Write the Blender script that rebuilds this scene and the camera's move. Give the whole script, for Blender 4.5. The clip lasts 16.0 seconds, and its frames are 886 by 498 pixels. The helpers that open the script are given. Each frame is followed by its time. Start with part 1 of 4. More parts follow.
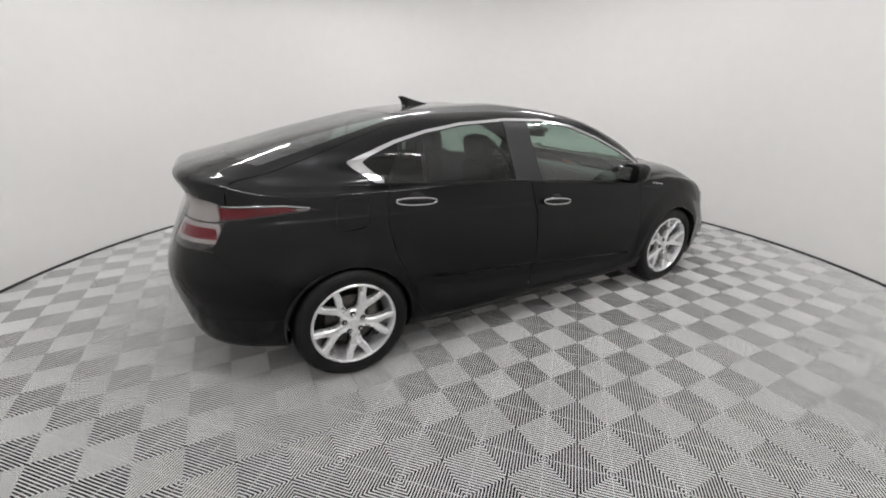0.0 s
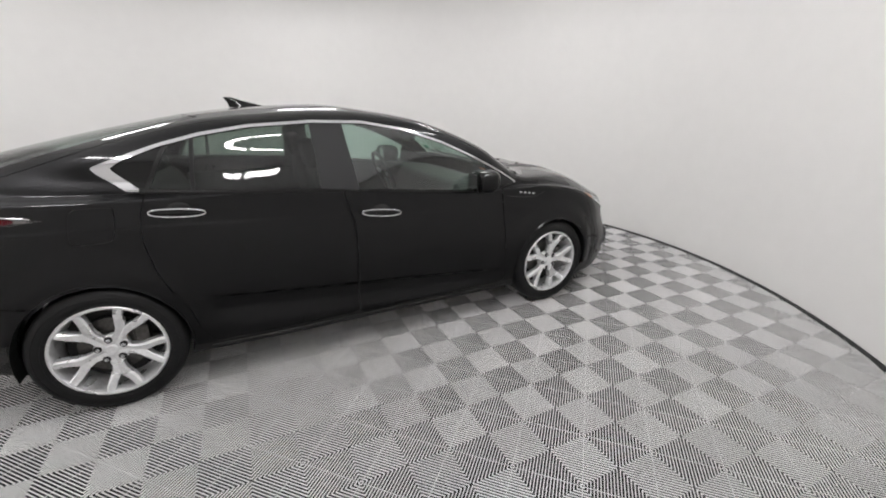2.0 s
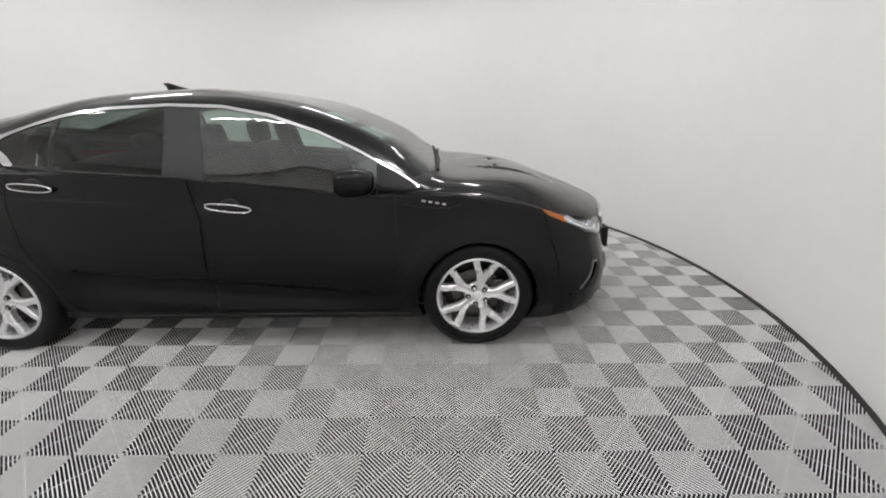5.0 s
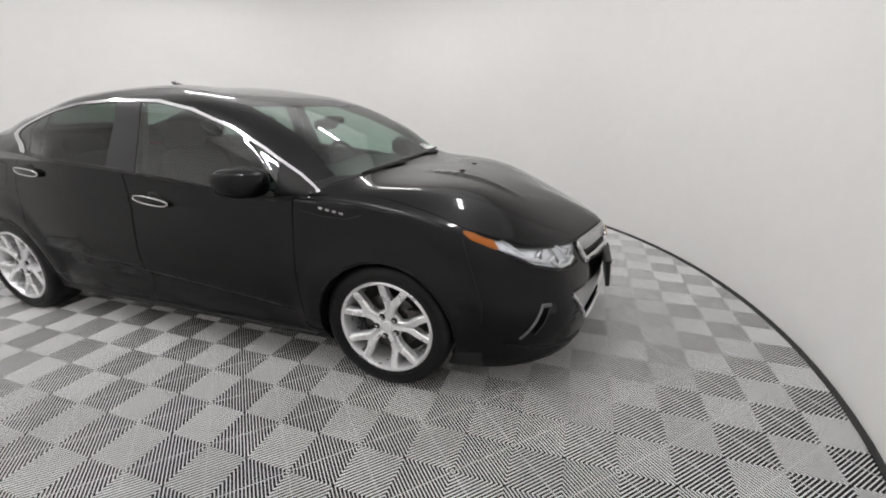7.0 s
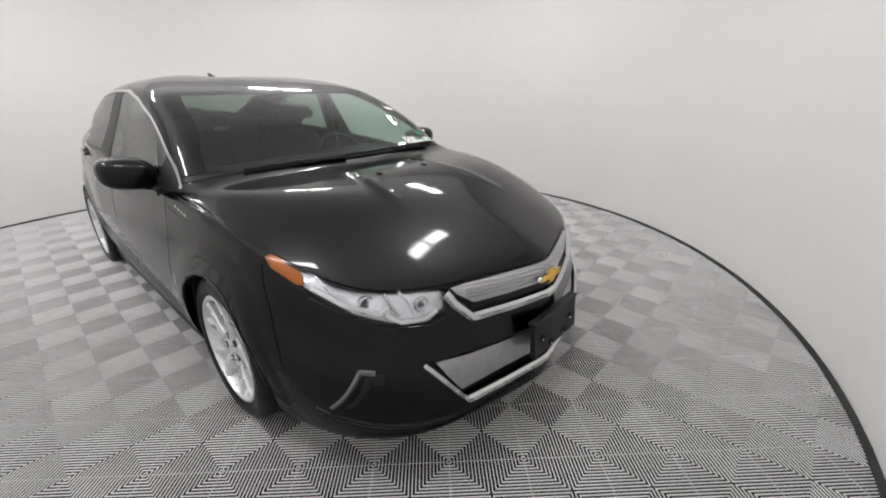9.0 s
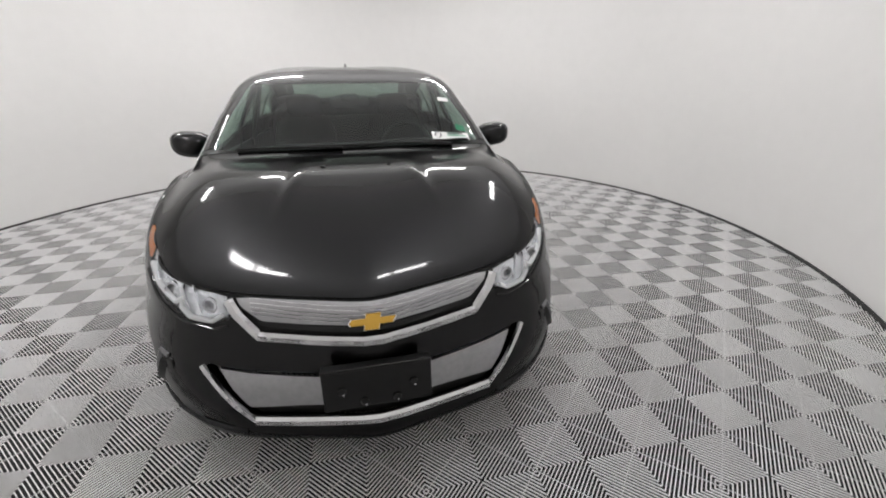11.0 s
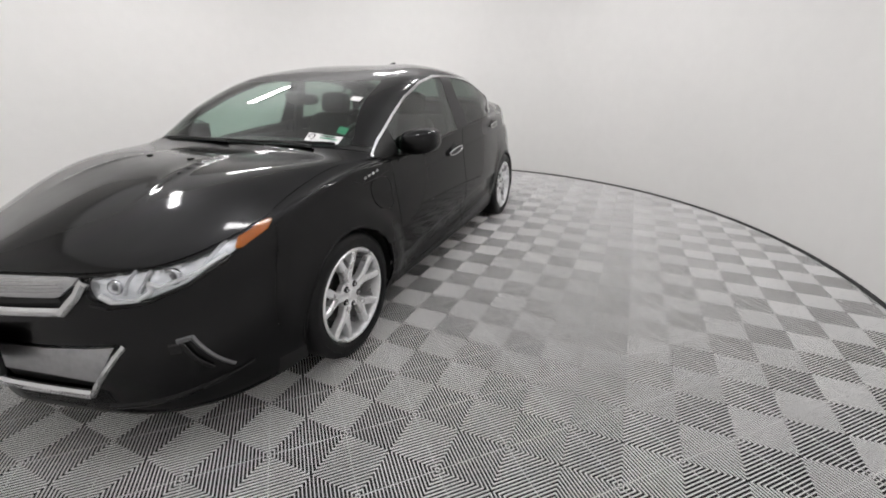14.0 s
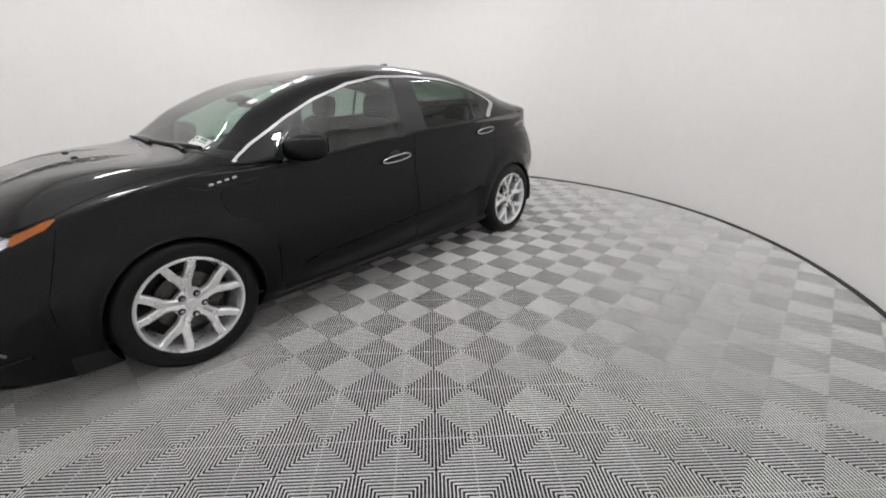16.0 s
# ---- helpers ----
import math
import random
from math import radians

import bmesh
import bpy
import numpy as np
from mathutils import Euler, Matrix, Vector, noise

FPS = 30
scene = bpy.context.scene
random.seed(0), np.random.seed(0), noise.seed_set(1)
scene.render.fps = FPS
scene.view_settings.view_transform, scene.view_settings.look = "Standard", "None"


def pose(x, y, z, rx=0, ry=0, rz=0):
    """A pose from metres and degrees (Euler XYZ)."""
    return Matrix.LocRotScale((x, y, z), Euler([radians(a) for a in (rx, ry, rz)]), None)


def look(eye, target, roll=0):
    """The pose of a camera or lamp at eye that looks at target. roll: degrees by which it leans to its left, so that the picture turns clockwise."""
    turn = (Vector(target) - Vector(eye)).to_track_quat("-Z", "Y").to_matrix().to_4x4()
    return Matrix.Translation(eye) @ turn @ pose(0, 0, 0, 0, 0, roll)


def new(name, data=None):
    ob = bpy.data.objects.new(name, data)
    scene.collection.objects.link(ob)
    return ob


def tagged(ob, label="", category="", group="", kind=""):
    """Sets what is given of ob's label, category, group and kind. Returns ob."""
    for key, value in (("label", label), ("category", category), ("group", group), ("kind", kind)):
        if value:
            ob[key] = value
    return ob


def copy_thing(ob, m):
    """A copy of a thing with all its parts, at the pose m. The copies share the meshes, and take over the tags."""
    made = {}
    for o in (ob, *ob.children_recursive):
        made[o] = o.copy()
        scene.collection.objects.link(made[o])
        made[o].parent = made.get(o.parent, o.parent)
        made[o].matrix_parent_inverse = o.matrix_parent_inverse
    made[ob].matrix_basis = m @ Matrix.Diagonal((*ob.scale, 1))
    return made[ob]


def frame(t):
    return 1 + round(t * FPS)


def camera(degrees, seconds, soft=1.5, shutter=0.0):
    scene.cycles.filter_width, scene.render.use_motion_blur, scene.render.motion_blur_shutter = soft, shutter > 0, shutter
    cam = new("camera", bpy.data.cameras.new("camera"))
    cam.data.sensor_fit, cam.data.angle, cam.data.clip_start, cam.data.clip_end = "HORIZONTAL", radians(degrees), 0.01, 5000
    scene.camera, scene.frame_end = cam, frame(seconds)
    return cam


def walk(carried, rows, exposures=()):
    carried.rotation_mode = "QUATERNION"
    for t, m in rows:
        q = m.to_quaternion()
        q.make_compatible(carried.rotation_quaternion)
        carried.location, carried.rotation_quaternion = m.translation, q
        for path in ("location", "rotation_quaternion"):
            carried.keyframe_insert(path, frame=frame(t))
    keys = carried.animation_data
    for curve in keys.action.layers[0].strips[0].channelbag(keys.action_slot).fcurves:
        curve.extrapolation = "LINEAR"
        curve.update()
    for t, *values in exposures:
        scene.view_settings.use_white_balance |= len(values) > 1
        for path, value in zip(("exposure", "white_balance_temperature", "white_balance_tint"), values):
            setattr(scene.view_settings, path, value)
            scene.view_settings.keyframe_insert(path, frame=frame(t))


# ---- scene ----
PATH = [
    (0, (-1.808, -2.809, 1.491), (-0.934, -1.155, 0.782), 0.4),
    (0.5, (-1.471, -2.901, 1.478), (-0.588, -1.246, 0.784), 0.2),
    (1, (-1.191, -2.981, 1.446), (-0.295, -1.328, 0.764), 0.2),
    (1.5, (-0.945, -3.07, 1.429), (-0.045, -1.417, 0.754), 0.0),
    (2, (-0.616, -3.083, 1.442), (0.2, -1.385, 0.771), 0.1),
    (2.5, (-0.37, -3.133, 1.414), (0.173, -1.327, 0.747), 0.4),
    (3, (-0.093, -3.121, 1.43), (0.189, -1.264, 0.743), 0.5),
    (3.5, (0.23, -3.127, 1.452), (0.364, -1.256, 0.76), 0.3),
    (4, (0.547, -3.124, 1.429), (0.617, -1.248, 0.74), 0.2),
    (4.5, (0.864, -2.999, 1.425), (0.933, -1.127, 0.726), 0.3),
    (4.7, (0.978, -2.969, 1.407), (1.038, -1.094, 0.712), 0.2),
    (6.8, (2.071, -2.425, 1.317), (1.505, -0.623, 0.661), -0.5),
    (7, (2.166, -2.351, 1.321), (1.556, -0.57, 0.647), -0.4),
    (7.5, (2.358, -2.113, 1.325), (1.68, -0.362, 0.634), -0.2),
    (8, (2.644, -1.861, 1.288), (1.851, -0.163, 0.589), -0.2),
    (8.5, (2.861, -1.62, 1.285), (1.84, -0.054, 0.575), -0.5),
    (9, (2.998, -1.262, 1.294), (1.71, 0.091, 0.579), -1.3),
    (9.2, (3.068, -1.127, 1.272), (1.72, 0.162, 0.552), -1.5),
    (11.3, (3.394, 0.241, 1.29), (1.546, 0.463, 0.557), -0.3),
    (11.5, (3.364, 0.383, 1.25), (1.504, 0.516, 0.528), -0.1),
    (12, (3.316, 0.73, 1.251), (1.454, 0.632, 0.528), -0.3),
    (12.5, (3.251, 1.046, 1.255), (1.406, 0.774, 0.533), -0.1),
    (13, (3.087, 1.416, 1.251), (1.27, 1.012, 0.518), -0.4),
    (13.5, (2.947, 1.74, 1.228), (1.163, 1.211, 0.495), -0.5),
    (14, (2.766, 2.02, 1.263), (1.072, 1.252, 0.528), -0.2),
    (14.5, (2.54, 2.24, 1.255), (0.954, 1.265, 0.526), -0.4),
    (15, (2.331, 2.503, 1.267), (0.81, 1.426, 0.542), -0.6),
    (15.5, (2.089, 2.735, 1.251), (0.64, 1.561, 0.529), -0.7),
    (16, (1.762, 2.912, 1.235), (0.399, 1.634, 0.522), -0.8),
]
cam = camera(95.3, 16.0, soft=1.9)
walk(cam, [(t, look(e, g, r)) for t, e, g, r in PATH])

# ---- world, lamps, exposure ----
scene.view_settings.exposure = 0.0
world = bpy.data.worlds.new("world")
scene.world = world
world.use_nodes = True
world.node_tree.nodes["Background"].inputs[0].default_value = (0.8, 0.85, 0.9, 1)
world.node_tree.nodes["Background"].inputs[1].default_value = 0.15

CX, CY = -0.22, -0.04          # middle of the round booth
WALL_R, WALL_H = 3.685, 3.1    # inner radius and height of its wall


# ---- materials ----
def material(name, colour, rough=0.5, metal=0.0, coat=0.0, spec=0.5, grain=0.0, grain_size=60.0, bump=0.0, bump_size=200.0,
             stain=0.0, stain_size=2.0, vary=0.0, rough_vary=0.0):
    """Principled material with colour variation at two scales, bump and roughness wear."""
    m = bpy.data.materials.new(name)
    m.use_nodes = True
    nt = m.node_tree
    b = nt.nodes["Principled BSDF"]
    b.inputs["Base Color"].default_value = (*colour, 1)
    b.inputs["Roughness"].default_value = rough
    b.inputs["Metallic"].default_value = metal
    b.inputs["Coat Weight"].default_value = coat
    b.inputs["Coat Roughness"].default_value = 0.07
    b.inputs["Specular IOR Level"].default_value = spec
    tc = nt.nodes.new("ShaderNodeTexCoord")
    col = None

    def noise_fac(size, detail=4.0):
        n = nt.nodes.new("ShaderNodeTexNoise")
        n.inputs["Scale"].default_value = size
        n.inputs["Detail"].default_value = detail
        nt.links.new(tc.outputs["Object"], n.inputs["Vector"])
        return n.outputs["Fac"]

    def scaled(fac, amount):
        r = nt.nodes.new("ShaderNodeMapRange")
        r.inputs[1].default_value, r.inputs[2].default_value = 0.3, 0.7
        r.inputs[3].default_value, r.inputs[4].default_value = 1 - amount, 1 + amount
        nt.links.new(fac, r.inputs[0])
        return r.outputs[0]

    facs = []
    if grain:
        facs.append(scaled(noise_fac(grain_size), grain))
    if stain:
        facs.append(scaled(noise_fac(stain_size, 6.0), stain))
    if vary:
        oi = nt.nodes.new("ShaderNodeObjectInfo")
        r = nt.nodes.new("ShaderNodeMapRange")
        r.inputs[3].default_value, r.inputs[4].default_value = 1 - vary, 1 + vary
        nt.links.new(oi.outputs["Random"], r.inputs[0])
        facs.append(r.outputs[0])
    for f in facs:
        mul = nt.nodes.new("ShaderNodeVectorMath")
        mul.operation = "SCALE"
        if col is None:
            mul.inputs[0].default_value = colour
        else:
            nt.links.new(col, mul.inputs[0])
        nt.links.new(f, mul.inputs["Scale"])
        col = mul.outputs[0]
    if col is not None:
        nt.links.new(col, b.inputs["Base Color"])
    if rough_vary:
        r = nt.nodes.new("ShaderNodeMapRange")
        r.inputs[1].default_value, r.inputs[2].default_value = 0.3, 0.7
        r.inputs[3].default_value, r.inputs[4].default_value = max(rough - rough_vary, 0.0), rough + rough_vary
        nt.links.new(noise_fac(9.0, 5.0), r.inputs[0])
        nt.links.new(r.outputs[0], b.inputs["Roughness"])
    if bump:
        bp = nt.nodes.new("ShaderNodeBump")
        bp.inputs["Strength"].default_value = bump
        bp.inputs["Distance"].default_value = 0.002
        nt.links.new(noise_fac(bump_size), bp.inputs["Height"])
        nt.links.new(bp.outputs[0], b.inputs["Normal"])
    return m


def glass_material(name, tint, rough=0.0, shine=0.10):
    """Thin tinted pane: clear part and mirror part mixed by the angle of view."""
    m = bpy.data.materials.new(name)
    m.use_nodes = True
    nt = m.node_tree
    nt.nodes.remove(nt.nodes["Principled BSDF"])
    out = nt.nodes["Material Output"]
    clear, gloss, mix, fres = (nt.nodes.new("ShaderNode" + k) for k in ("BsdfTransparent", "BsdfGlossy", "MixShader", "LayerWeight"))
    clear.inputs[0].default_value = (*tint, 1)
    gloss.inputs["Roughness"].default_value = rough
    fres.inputs[0].default_value = 0.5
    power, lift = nt.nodes.new("ShaderNodeMath"), nt.nodes.new("ShaderNodeMath")
    power.operation, lift.operation = "POWER", "MULTIPLY_ADD"
    power.inputs[1].default_value = 5.0
    lift.inputs[1].default_value, lift.inputs[2].default_value = 1 - shine, shine
    nt.links.new(fres.outputs["Facing"], power.inputs[0])
    nt.links.new(power.outputs[0], lift.inputs[0])
    nt.links.new(lift.outputs[0], mix.inputs[0])
    nt.links.new(clear.outputs[0], mix.inputs[1])
    nt.links.new(gloss.outputs[0], mix.inputs[2])
    nt.links.new(mix.outputs[0], out.inputs[0])
    return m


def glow_material(name, colour, strength):
    m = bpy.data.materials.new(name)
    m.use_nodes = True
    b = m.node_tree.nodes["Principled BSDF"]
    b.inputs["Base Color"].default_value = (0.9, 0.9, 0.9, 1)
    b.inputs["Emission Color"].default_value = (*colour, 1)
    b.inputs["Emission Strength"].default_value = strength
    return m


def fill_sheet_material(name, colour, strength, ring, reach):
    """Glow of the added fill sheet, brightest along a ring and fading on both sides of it."""
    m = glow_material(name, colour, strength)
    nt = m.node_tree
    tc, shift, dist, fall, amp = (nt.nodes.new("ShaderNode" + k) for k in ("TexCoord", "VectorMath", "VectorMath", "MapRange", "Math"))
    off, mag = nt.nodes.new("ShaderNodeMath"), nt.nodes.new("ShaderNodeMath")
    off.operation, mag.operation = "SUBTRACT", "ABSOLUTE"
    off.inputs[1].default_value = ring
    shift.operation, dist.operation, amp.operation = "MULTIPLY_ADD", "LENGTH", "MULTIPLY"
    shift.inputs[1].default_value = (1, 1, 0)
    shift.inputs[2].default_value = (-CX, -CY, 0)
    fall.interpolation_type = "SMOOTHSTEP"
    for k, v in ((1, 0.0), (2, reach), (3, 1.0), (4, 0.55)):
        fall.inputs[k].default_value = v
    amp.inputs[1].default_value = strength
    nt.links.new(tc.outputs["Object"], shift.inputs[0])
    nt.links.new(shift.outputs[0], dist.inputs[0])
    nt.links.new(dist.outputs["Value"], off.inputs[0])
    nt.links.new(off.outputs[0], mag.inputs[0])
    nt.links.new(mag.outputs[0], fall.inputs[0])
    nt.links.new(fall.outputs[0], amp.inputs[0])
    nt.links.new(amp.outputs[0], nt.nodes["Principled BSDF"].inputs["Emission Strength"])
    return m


PAINT = material("black_paint", (0.0100, 0.0100, 0.0106), rough=0.33, metal=1.0, coat=1.0, rough_vary=0.015)
PAINT.node_tree.nodes["Principled BSDF"].inputs["Coat IOR"].default_value = 1.30
PAINT.node_tree.nodes["Principled BSDF"].inputs["Specular Tint"].default_value = (0.4, 0.4, 0.4, 1)
SEAM = material("seam_black", (0.004, 0.004, 0.004), rough=0.6)
PLASTIC = material("black_plastic", (0.006, 0.006, 0.006), rough=0.45, spec=0.3, grain=0.2, grain_size=300, bump=0.1, bump_size=900)
PILLAR = material("pillar_film", (0.014, 0.014, 0.015), rough=0.45, spec=0.35, grain=0.15, grain_size=200)
GLOSS_BLACK = material("gloss_black", (0.004, 0.004, 0.004), rough=0.08, spec=0.3)
DARK_SATIN = material("dark_satin", (0.16, 0.16, 0.165), rough=0.35, metal=0.6, grain=0.15, grain_size=60)
CHROME = material("chrome", (0.62, 0.62, 0.63), rough=0.1, metal=1.0, rough_vary=0.04)
SATIN = material("satin_silver", (0.42, 0.42, 0.43), rough=0.38, metal=0.9, grain=0.08, grain_size=40, rough_vary=0.08)
ALLOY = material("alloy", (0.86, 0.86, 0.87), rough=0.3, metal=0.65, grain=0.08, grain_size=60, rough_vary=0.06)
RUBBER = material("tyre_rubber", (0.006, 0.006, 0.0065), rough=0.42, spec=0.28, grain=0.25, grain_size=30, bump=0.2, bump_size=300, rough_vary=0.12)
GLASS_F = glass_material("clear_glass", (0.58, 0.72, 0.65), shine=0.055)
GLASS_S = glass_material("side_glass", (0.60, 0.73, 0.67), shine=0.12)
GLASS_R = glass_material("dark_glass", (0.38, 0.45, 0.41), shine=0.05)
GLASS_B = glass_material("hatch_glass", (0.42, 0.50, 0.46), shine=0.14)
LENS = glass_material("lamp_lens", (0.92, 0.93, 0.95), shine=0.04)
CLEAR = material("pale_lens", (0.30, 0.265, 0.25), rough=0.2, metal=0.3, grain=0.2, grain_size=60)
RED = material("red_lens", (0.11, 0.001, 0.005), rough=0.08, spec=0.12, grain=0.15, grain_size=120)
AMBER = material("amber_lens", (0.44, 0.12, 0.010), rough=0.1, spec=0.3, grain=0.15, grain_size=120)
LAMP_SILVER = material("lamp_silver", (0.86, 0.87, 0.89), rough=0.15, metal=0.7, grain=0.12, grain_size=25, bump=1.0, bump_size=24)
LAMP_SILVER.node_tree.nodes["Bump"].inputs["Distance"].default_value = 0.012
SMOKE = material("smoked_reflector", (0.05, 0.045, 0.045), rough=0.25, metal=0.5, grain=0.25, grain_size=40)
CLOTH = material("seat_cloth", (0.012, 0.012, 0.013), rough=0.75, grain=0.25, grain_size=200, bump=0.25, bump_size=500)
TRIM_IN = material("cabin_plastic", (0.012, 0.012, 0.013), rough=0.55, grain=0.2, grain_size=150, bump=0.1, bump_size=600)
GOLD = material("gold_emblem", (0.75, 0.45, 0.08), rough=0.25, metal=0.6)
PAPER = material("white_paper", (0.75, 0.75, 0.74), rough=0.7, grain=0.05, grain_size=80)
INK = material("dark_print", (0.03, 0.03, 0.035), rough=0.6)
GREEN = material("green_print", (0.02, 0.30, 0.16), rough=0.6)
DISC = material("brake_steel", (0.10, 0.095, 0.09), rough=0.4, metal=0.9, grain=0.3, grain_size=50)
TILE = material("grey_tile_plastic", (0.86, 0.855, 0.85), rough=0.5, grain=0.06, grain_size=90, stain=0.10, stain_size=1.2, vary=0.03, rough_vary=0.1)
SLAB = material("dark_subfloor", (0.012, 0.012, 0.012), rough=0.9, grain=0.3, grain_size=12)
WALL = material("white_wall_sheet", (0.80, 0.79, 0.775), rough=0.35, grain=0.01, grain_size=8, stain=0.015, stain_size=0.8, bump=0.02, bump_size=40)
CEIL = material("ceiling_white", (0.75, 0.75, 0.74), rough=0.8, grain=0.03, grain_size=5, stain=0.03)
EDGE = material("black_rubber_edge", (0.012, 0.012, 0.012), rough=0.55, grain=0.3, grain_size=25)
GLOW_FILL = fill_sheet_material("fill_sheet_glow", (1.0, 0.985, 0.99), 0.84, 2.3, 1.0)
GLOW = glow_material("lamp_diffuser", (1.0, 0.985, 0.99), 65.0)
GLOW_DIM = glow_material("dim_lamp_diffuser", (1.0, 0.985, 0.99), 52.0)


# ---- mesh helpers ----
def mesh_from(name, verts, faces, mats, smooth=True, midx=None, normals=None):
    me = bpy.data.meshes.new(name)
    me.from_pydata([tuple(v) for v in verts], [], [tuple(f) for f in faces])
    for m in mats if isinstance(mats, (list, tuple)) else [mats]:
        me.materials.append(m)
    if midx is not None:
        me.polygons.foreach_set("material_index", midx)
    me.polygons.foreach_set("use_smooth", [smooth] * len(me.polygons))
    me.update()
    if normals is not None:
        me.normals_split_custom_set_from_vertices([tuple(n) for n in normals])
    return me


def piece(name, me, parent=None, m=None, label=""):
    ob = new(name, me)
    if parent is not None:
        ob.parent = parent
    if m is not None:
        ob.matrix_basis = m
    return tagged(ob, label)


def part(name, bm, mat, parent, label="", m=None, smooth=False):
    me = bpy.data.meshes.new(name)
    bm.to_mesh(me)
    bm.free()
    me.materials.append(mat)
    for p in me.polygons:
        p.use_smooth = smooth
    return piece(name, me, parent, m, label)


def box(sx, sy, sz, bevel=0.0, at=(0, 0, 0), seg=2, turn=None):
    bm = bmesh.new()
    bmesh.ops.create_cube(bm, size=1)
    bmesh.ops.scale(bm, vec=(sx, sy, sz), verts=bm.verts)
    if bevel:
        bmesh.ops.bevel(bm, geom=bm.edges[:], offset=bevel, segments=seg, profile=0.5, affect="EDGES")
    if turn is not None:
        bmesh.ops.transform(bm, matrix=turn, verts=bm.verts)
    bmesh.ops.translate(bm, vec=at, verts=bm.verts)
    return bm


def join_bm(*some):
    """Several bmeshes into the first."""
    first = some[0]
    for other in some[1:]:
        me = bpy.data.meshes.new("tmp")
        other.to_mesh(me)
        other.free()
        first.from_mesh(me)
        bpy.data.meshes.remove(me)
    return first


def sweep(points, profile, closed=False, up=(0, 0, 1), caps=True):
    """A tube of a 2D profile (side, up) along 3D points."""
    bm = bmesh.new()
    pts = [Vector(p) for p in points]
    rings = []
    for i, p in enumerate(pts):
        a = pts[i - 1] if (i or closed) else p
        b = pts[(i + 1) % len(pts)] if (i < len(pts) - 1 or closed) else p
        d = (b - a).normalized()
        side = d.cross(Vector(up)).normalized()
        u = side.cross(d).normalized()
        rings.append([bm.verts.new(p + side * s + u * h) for s, h in profile])
    n = len(profile)
    for i in range(len(rings) if closed else len(rings) - 1):
        r, q = rings[i], rings[(i + 1) % len(rings)]
        for k in range(n):
            bm.faces.new((r[k], r[(k + 1) % n], q[(k + 1) % n], q[k]))
    if caps and not closed:
        bm.faces.new(rings[0][::-1])
        bm.faces.new(rings[-1])
    bmesh.ops.recalc_face_normals(bm, faces=bm.faces)
    return bm


def revolve(profile, steps=64, axis="y"):
    """Profile of (radius, along) turned round the y axis."""
    bm = bmesh.new()
    rings = []
    for k in range(steps):
        a = 2 * math.pi * k / steps
        rings.append([bm.verts.new((r * math.cos(a), h, r * math.sin(a))) for r, h in profile])
    for k in range(steps):
        p, q = rings[k], rings[(k + 1) % steps]
        for i in range(len(profile) - 1):
            bm.faces.new((p[i], p[i + 1], q[i + 1], q[i]))
    bmesh.ops.remove_doubles(bm, verts=bm.verts, dist=1e-6)
    bmesh.ops.recalc_face_normals(bm, faces=bm.faces)
    return bm


def circle_profile(r, n=8):
    return [(r * math.cos(2 * math.pi * k / n), r * math.sin(2 * math.pi * k / n)) for k in range(n)]


def glide(knots):
    """Smooth monotone curve through (x, value) knots."""
    xs, ys = np.array(knots, float).T
    h, d = np.diff(xs), np.diff(ys) / np.diff(xs)
    m = np.r_[d[0], np.where(d[:-1] * d[1:] > 0, 2 * d[:-1] * d[1:] / (d[:-1] + d[1:] + 1e-12), 0), d[-1]]

    def at(x):
        x = np.clip(x, xs[0], xs[-1])
        i = np.clip(np.searchsorted(xs, x) - 1, 0, len(h) - 1)
        s = (x - xs[i]) / h[i]
        return ((1 + 2 * s) * (1 - s) ** 2 * ys[i] + s * (1 - s) ** 2 * h[i] * m[i]
                + s * s * (3 - 2 * s) * ys[i + 1] + s * s * (s - 1) * h[i] * m[i + 1])
    return at


def inside(poly, soft=0):
    """Signed distance to a 2D outline, positive inside; soft: rounds of corner cutting."""
    p = np.array(poly, float)
    for _ in range(soft):
        q = np.roll(p, -1, 0)
        p = np.stack([0.75 * p + 0.25 * q, 0.25 * p + 0.75 * q], 1).reshape(-1, 2)
    a, b = p, np.roll(p, -1, 0)

    def at(u, v):
        w = np.stack([u, v], -1)
        best, odd = np.full(len(w), 1e9), np.zeros(len(w), bool)
        for s, e in zip(a, b):
            d = e - s
            k = np.clip(((w - s) @ d) / (d @ d + 1e-12), 0, 1)
            best = np.minimum(best, np.hypot(*(w - s - k[:, None] * d).T))
            cross = (s[1] > w[:, 1]) != (e[1] > w[:, 1])
            with np.errstate(divide="ignore", invalid="ignore"):
                odd ^= cross & (w[:, 0] < (e[0] - s[0]) * (w[:, 1] - s[1]) / (e[1] - s[1]) + s[0])
        return np.where(odd, best, -best)
    return at


# ---- the booth ----
def ring_mesh(name, profile, mat, steps=128, centre=(CX, CY)):
    """Closed profile of (radius, z) turned round the booth's axis."""
    verts, faces = [], []
    n = len(profile)
    for k in range(steps):
        a = 2 * math.pi * k / steps
        verts += [(centre[0] + r * math.cos(a), centre[1] + r * math.sin(a), z) for r, z in profile]
    for k in range(steps):
        p, q = k * n, ((k + 1) % steps) * n
        faces += [(p + i, p + (i + 1) % n, q + (i + 1) % n, q + i) for i in range(n)]
    me = mesh_from(name, verts, faces, mat)
    bm = bmesh.new()
    bm.from_mesh(me)
    bmesh.ops.recalc_face_normals(bm, faces=bm.faces)
    bm.to_mesh(me)
    bm.free()
    me.set_sharp_from_angle(angle=radians(30))
    return me


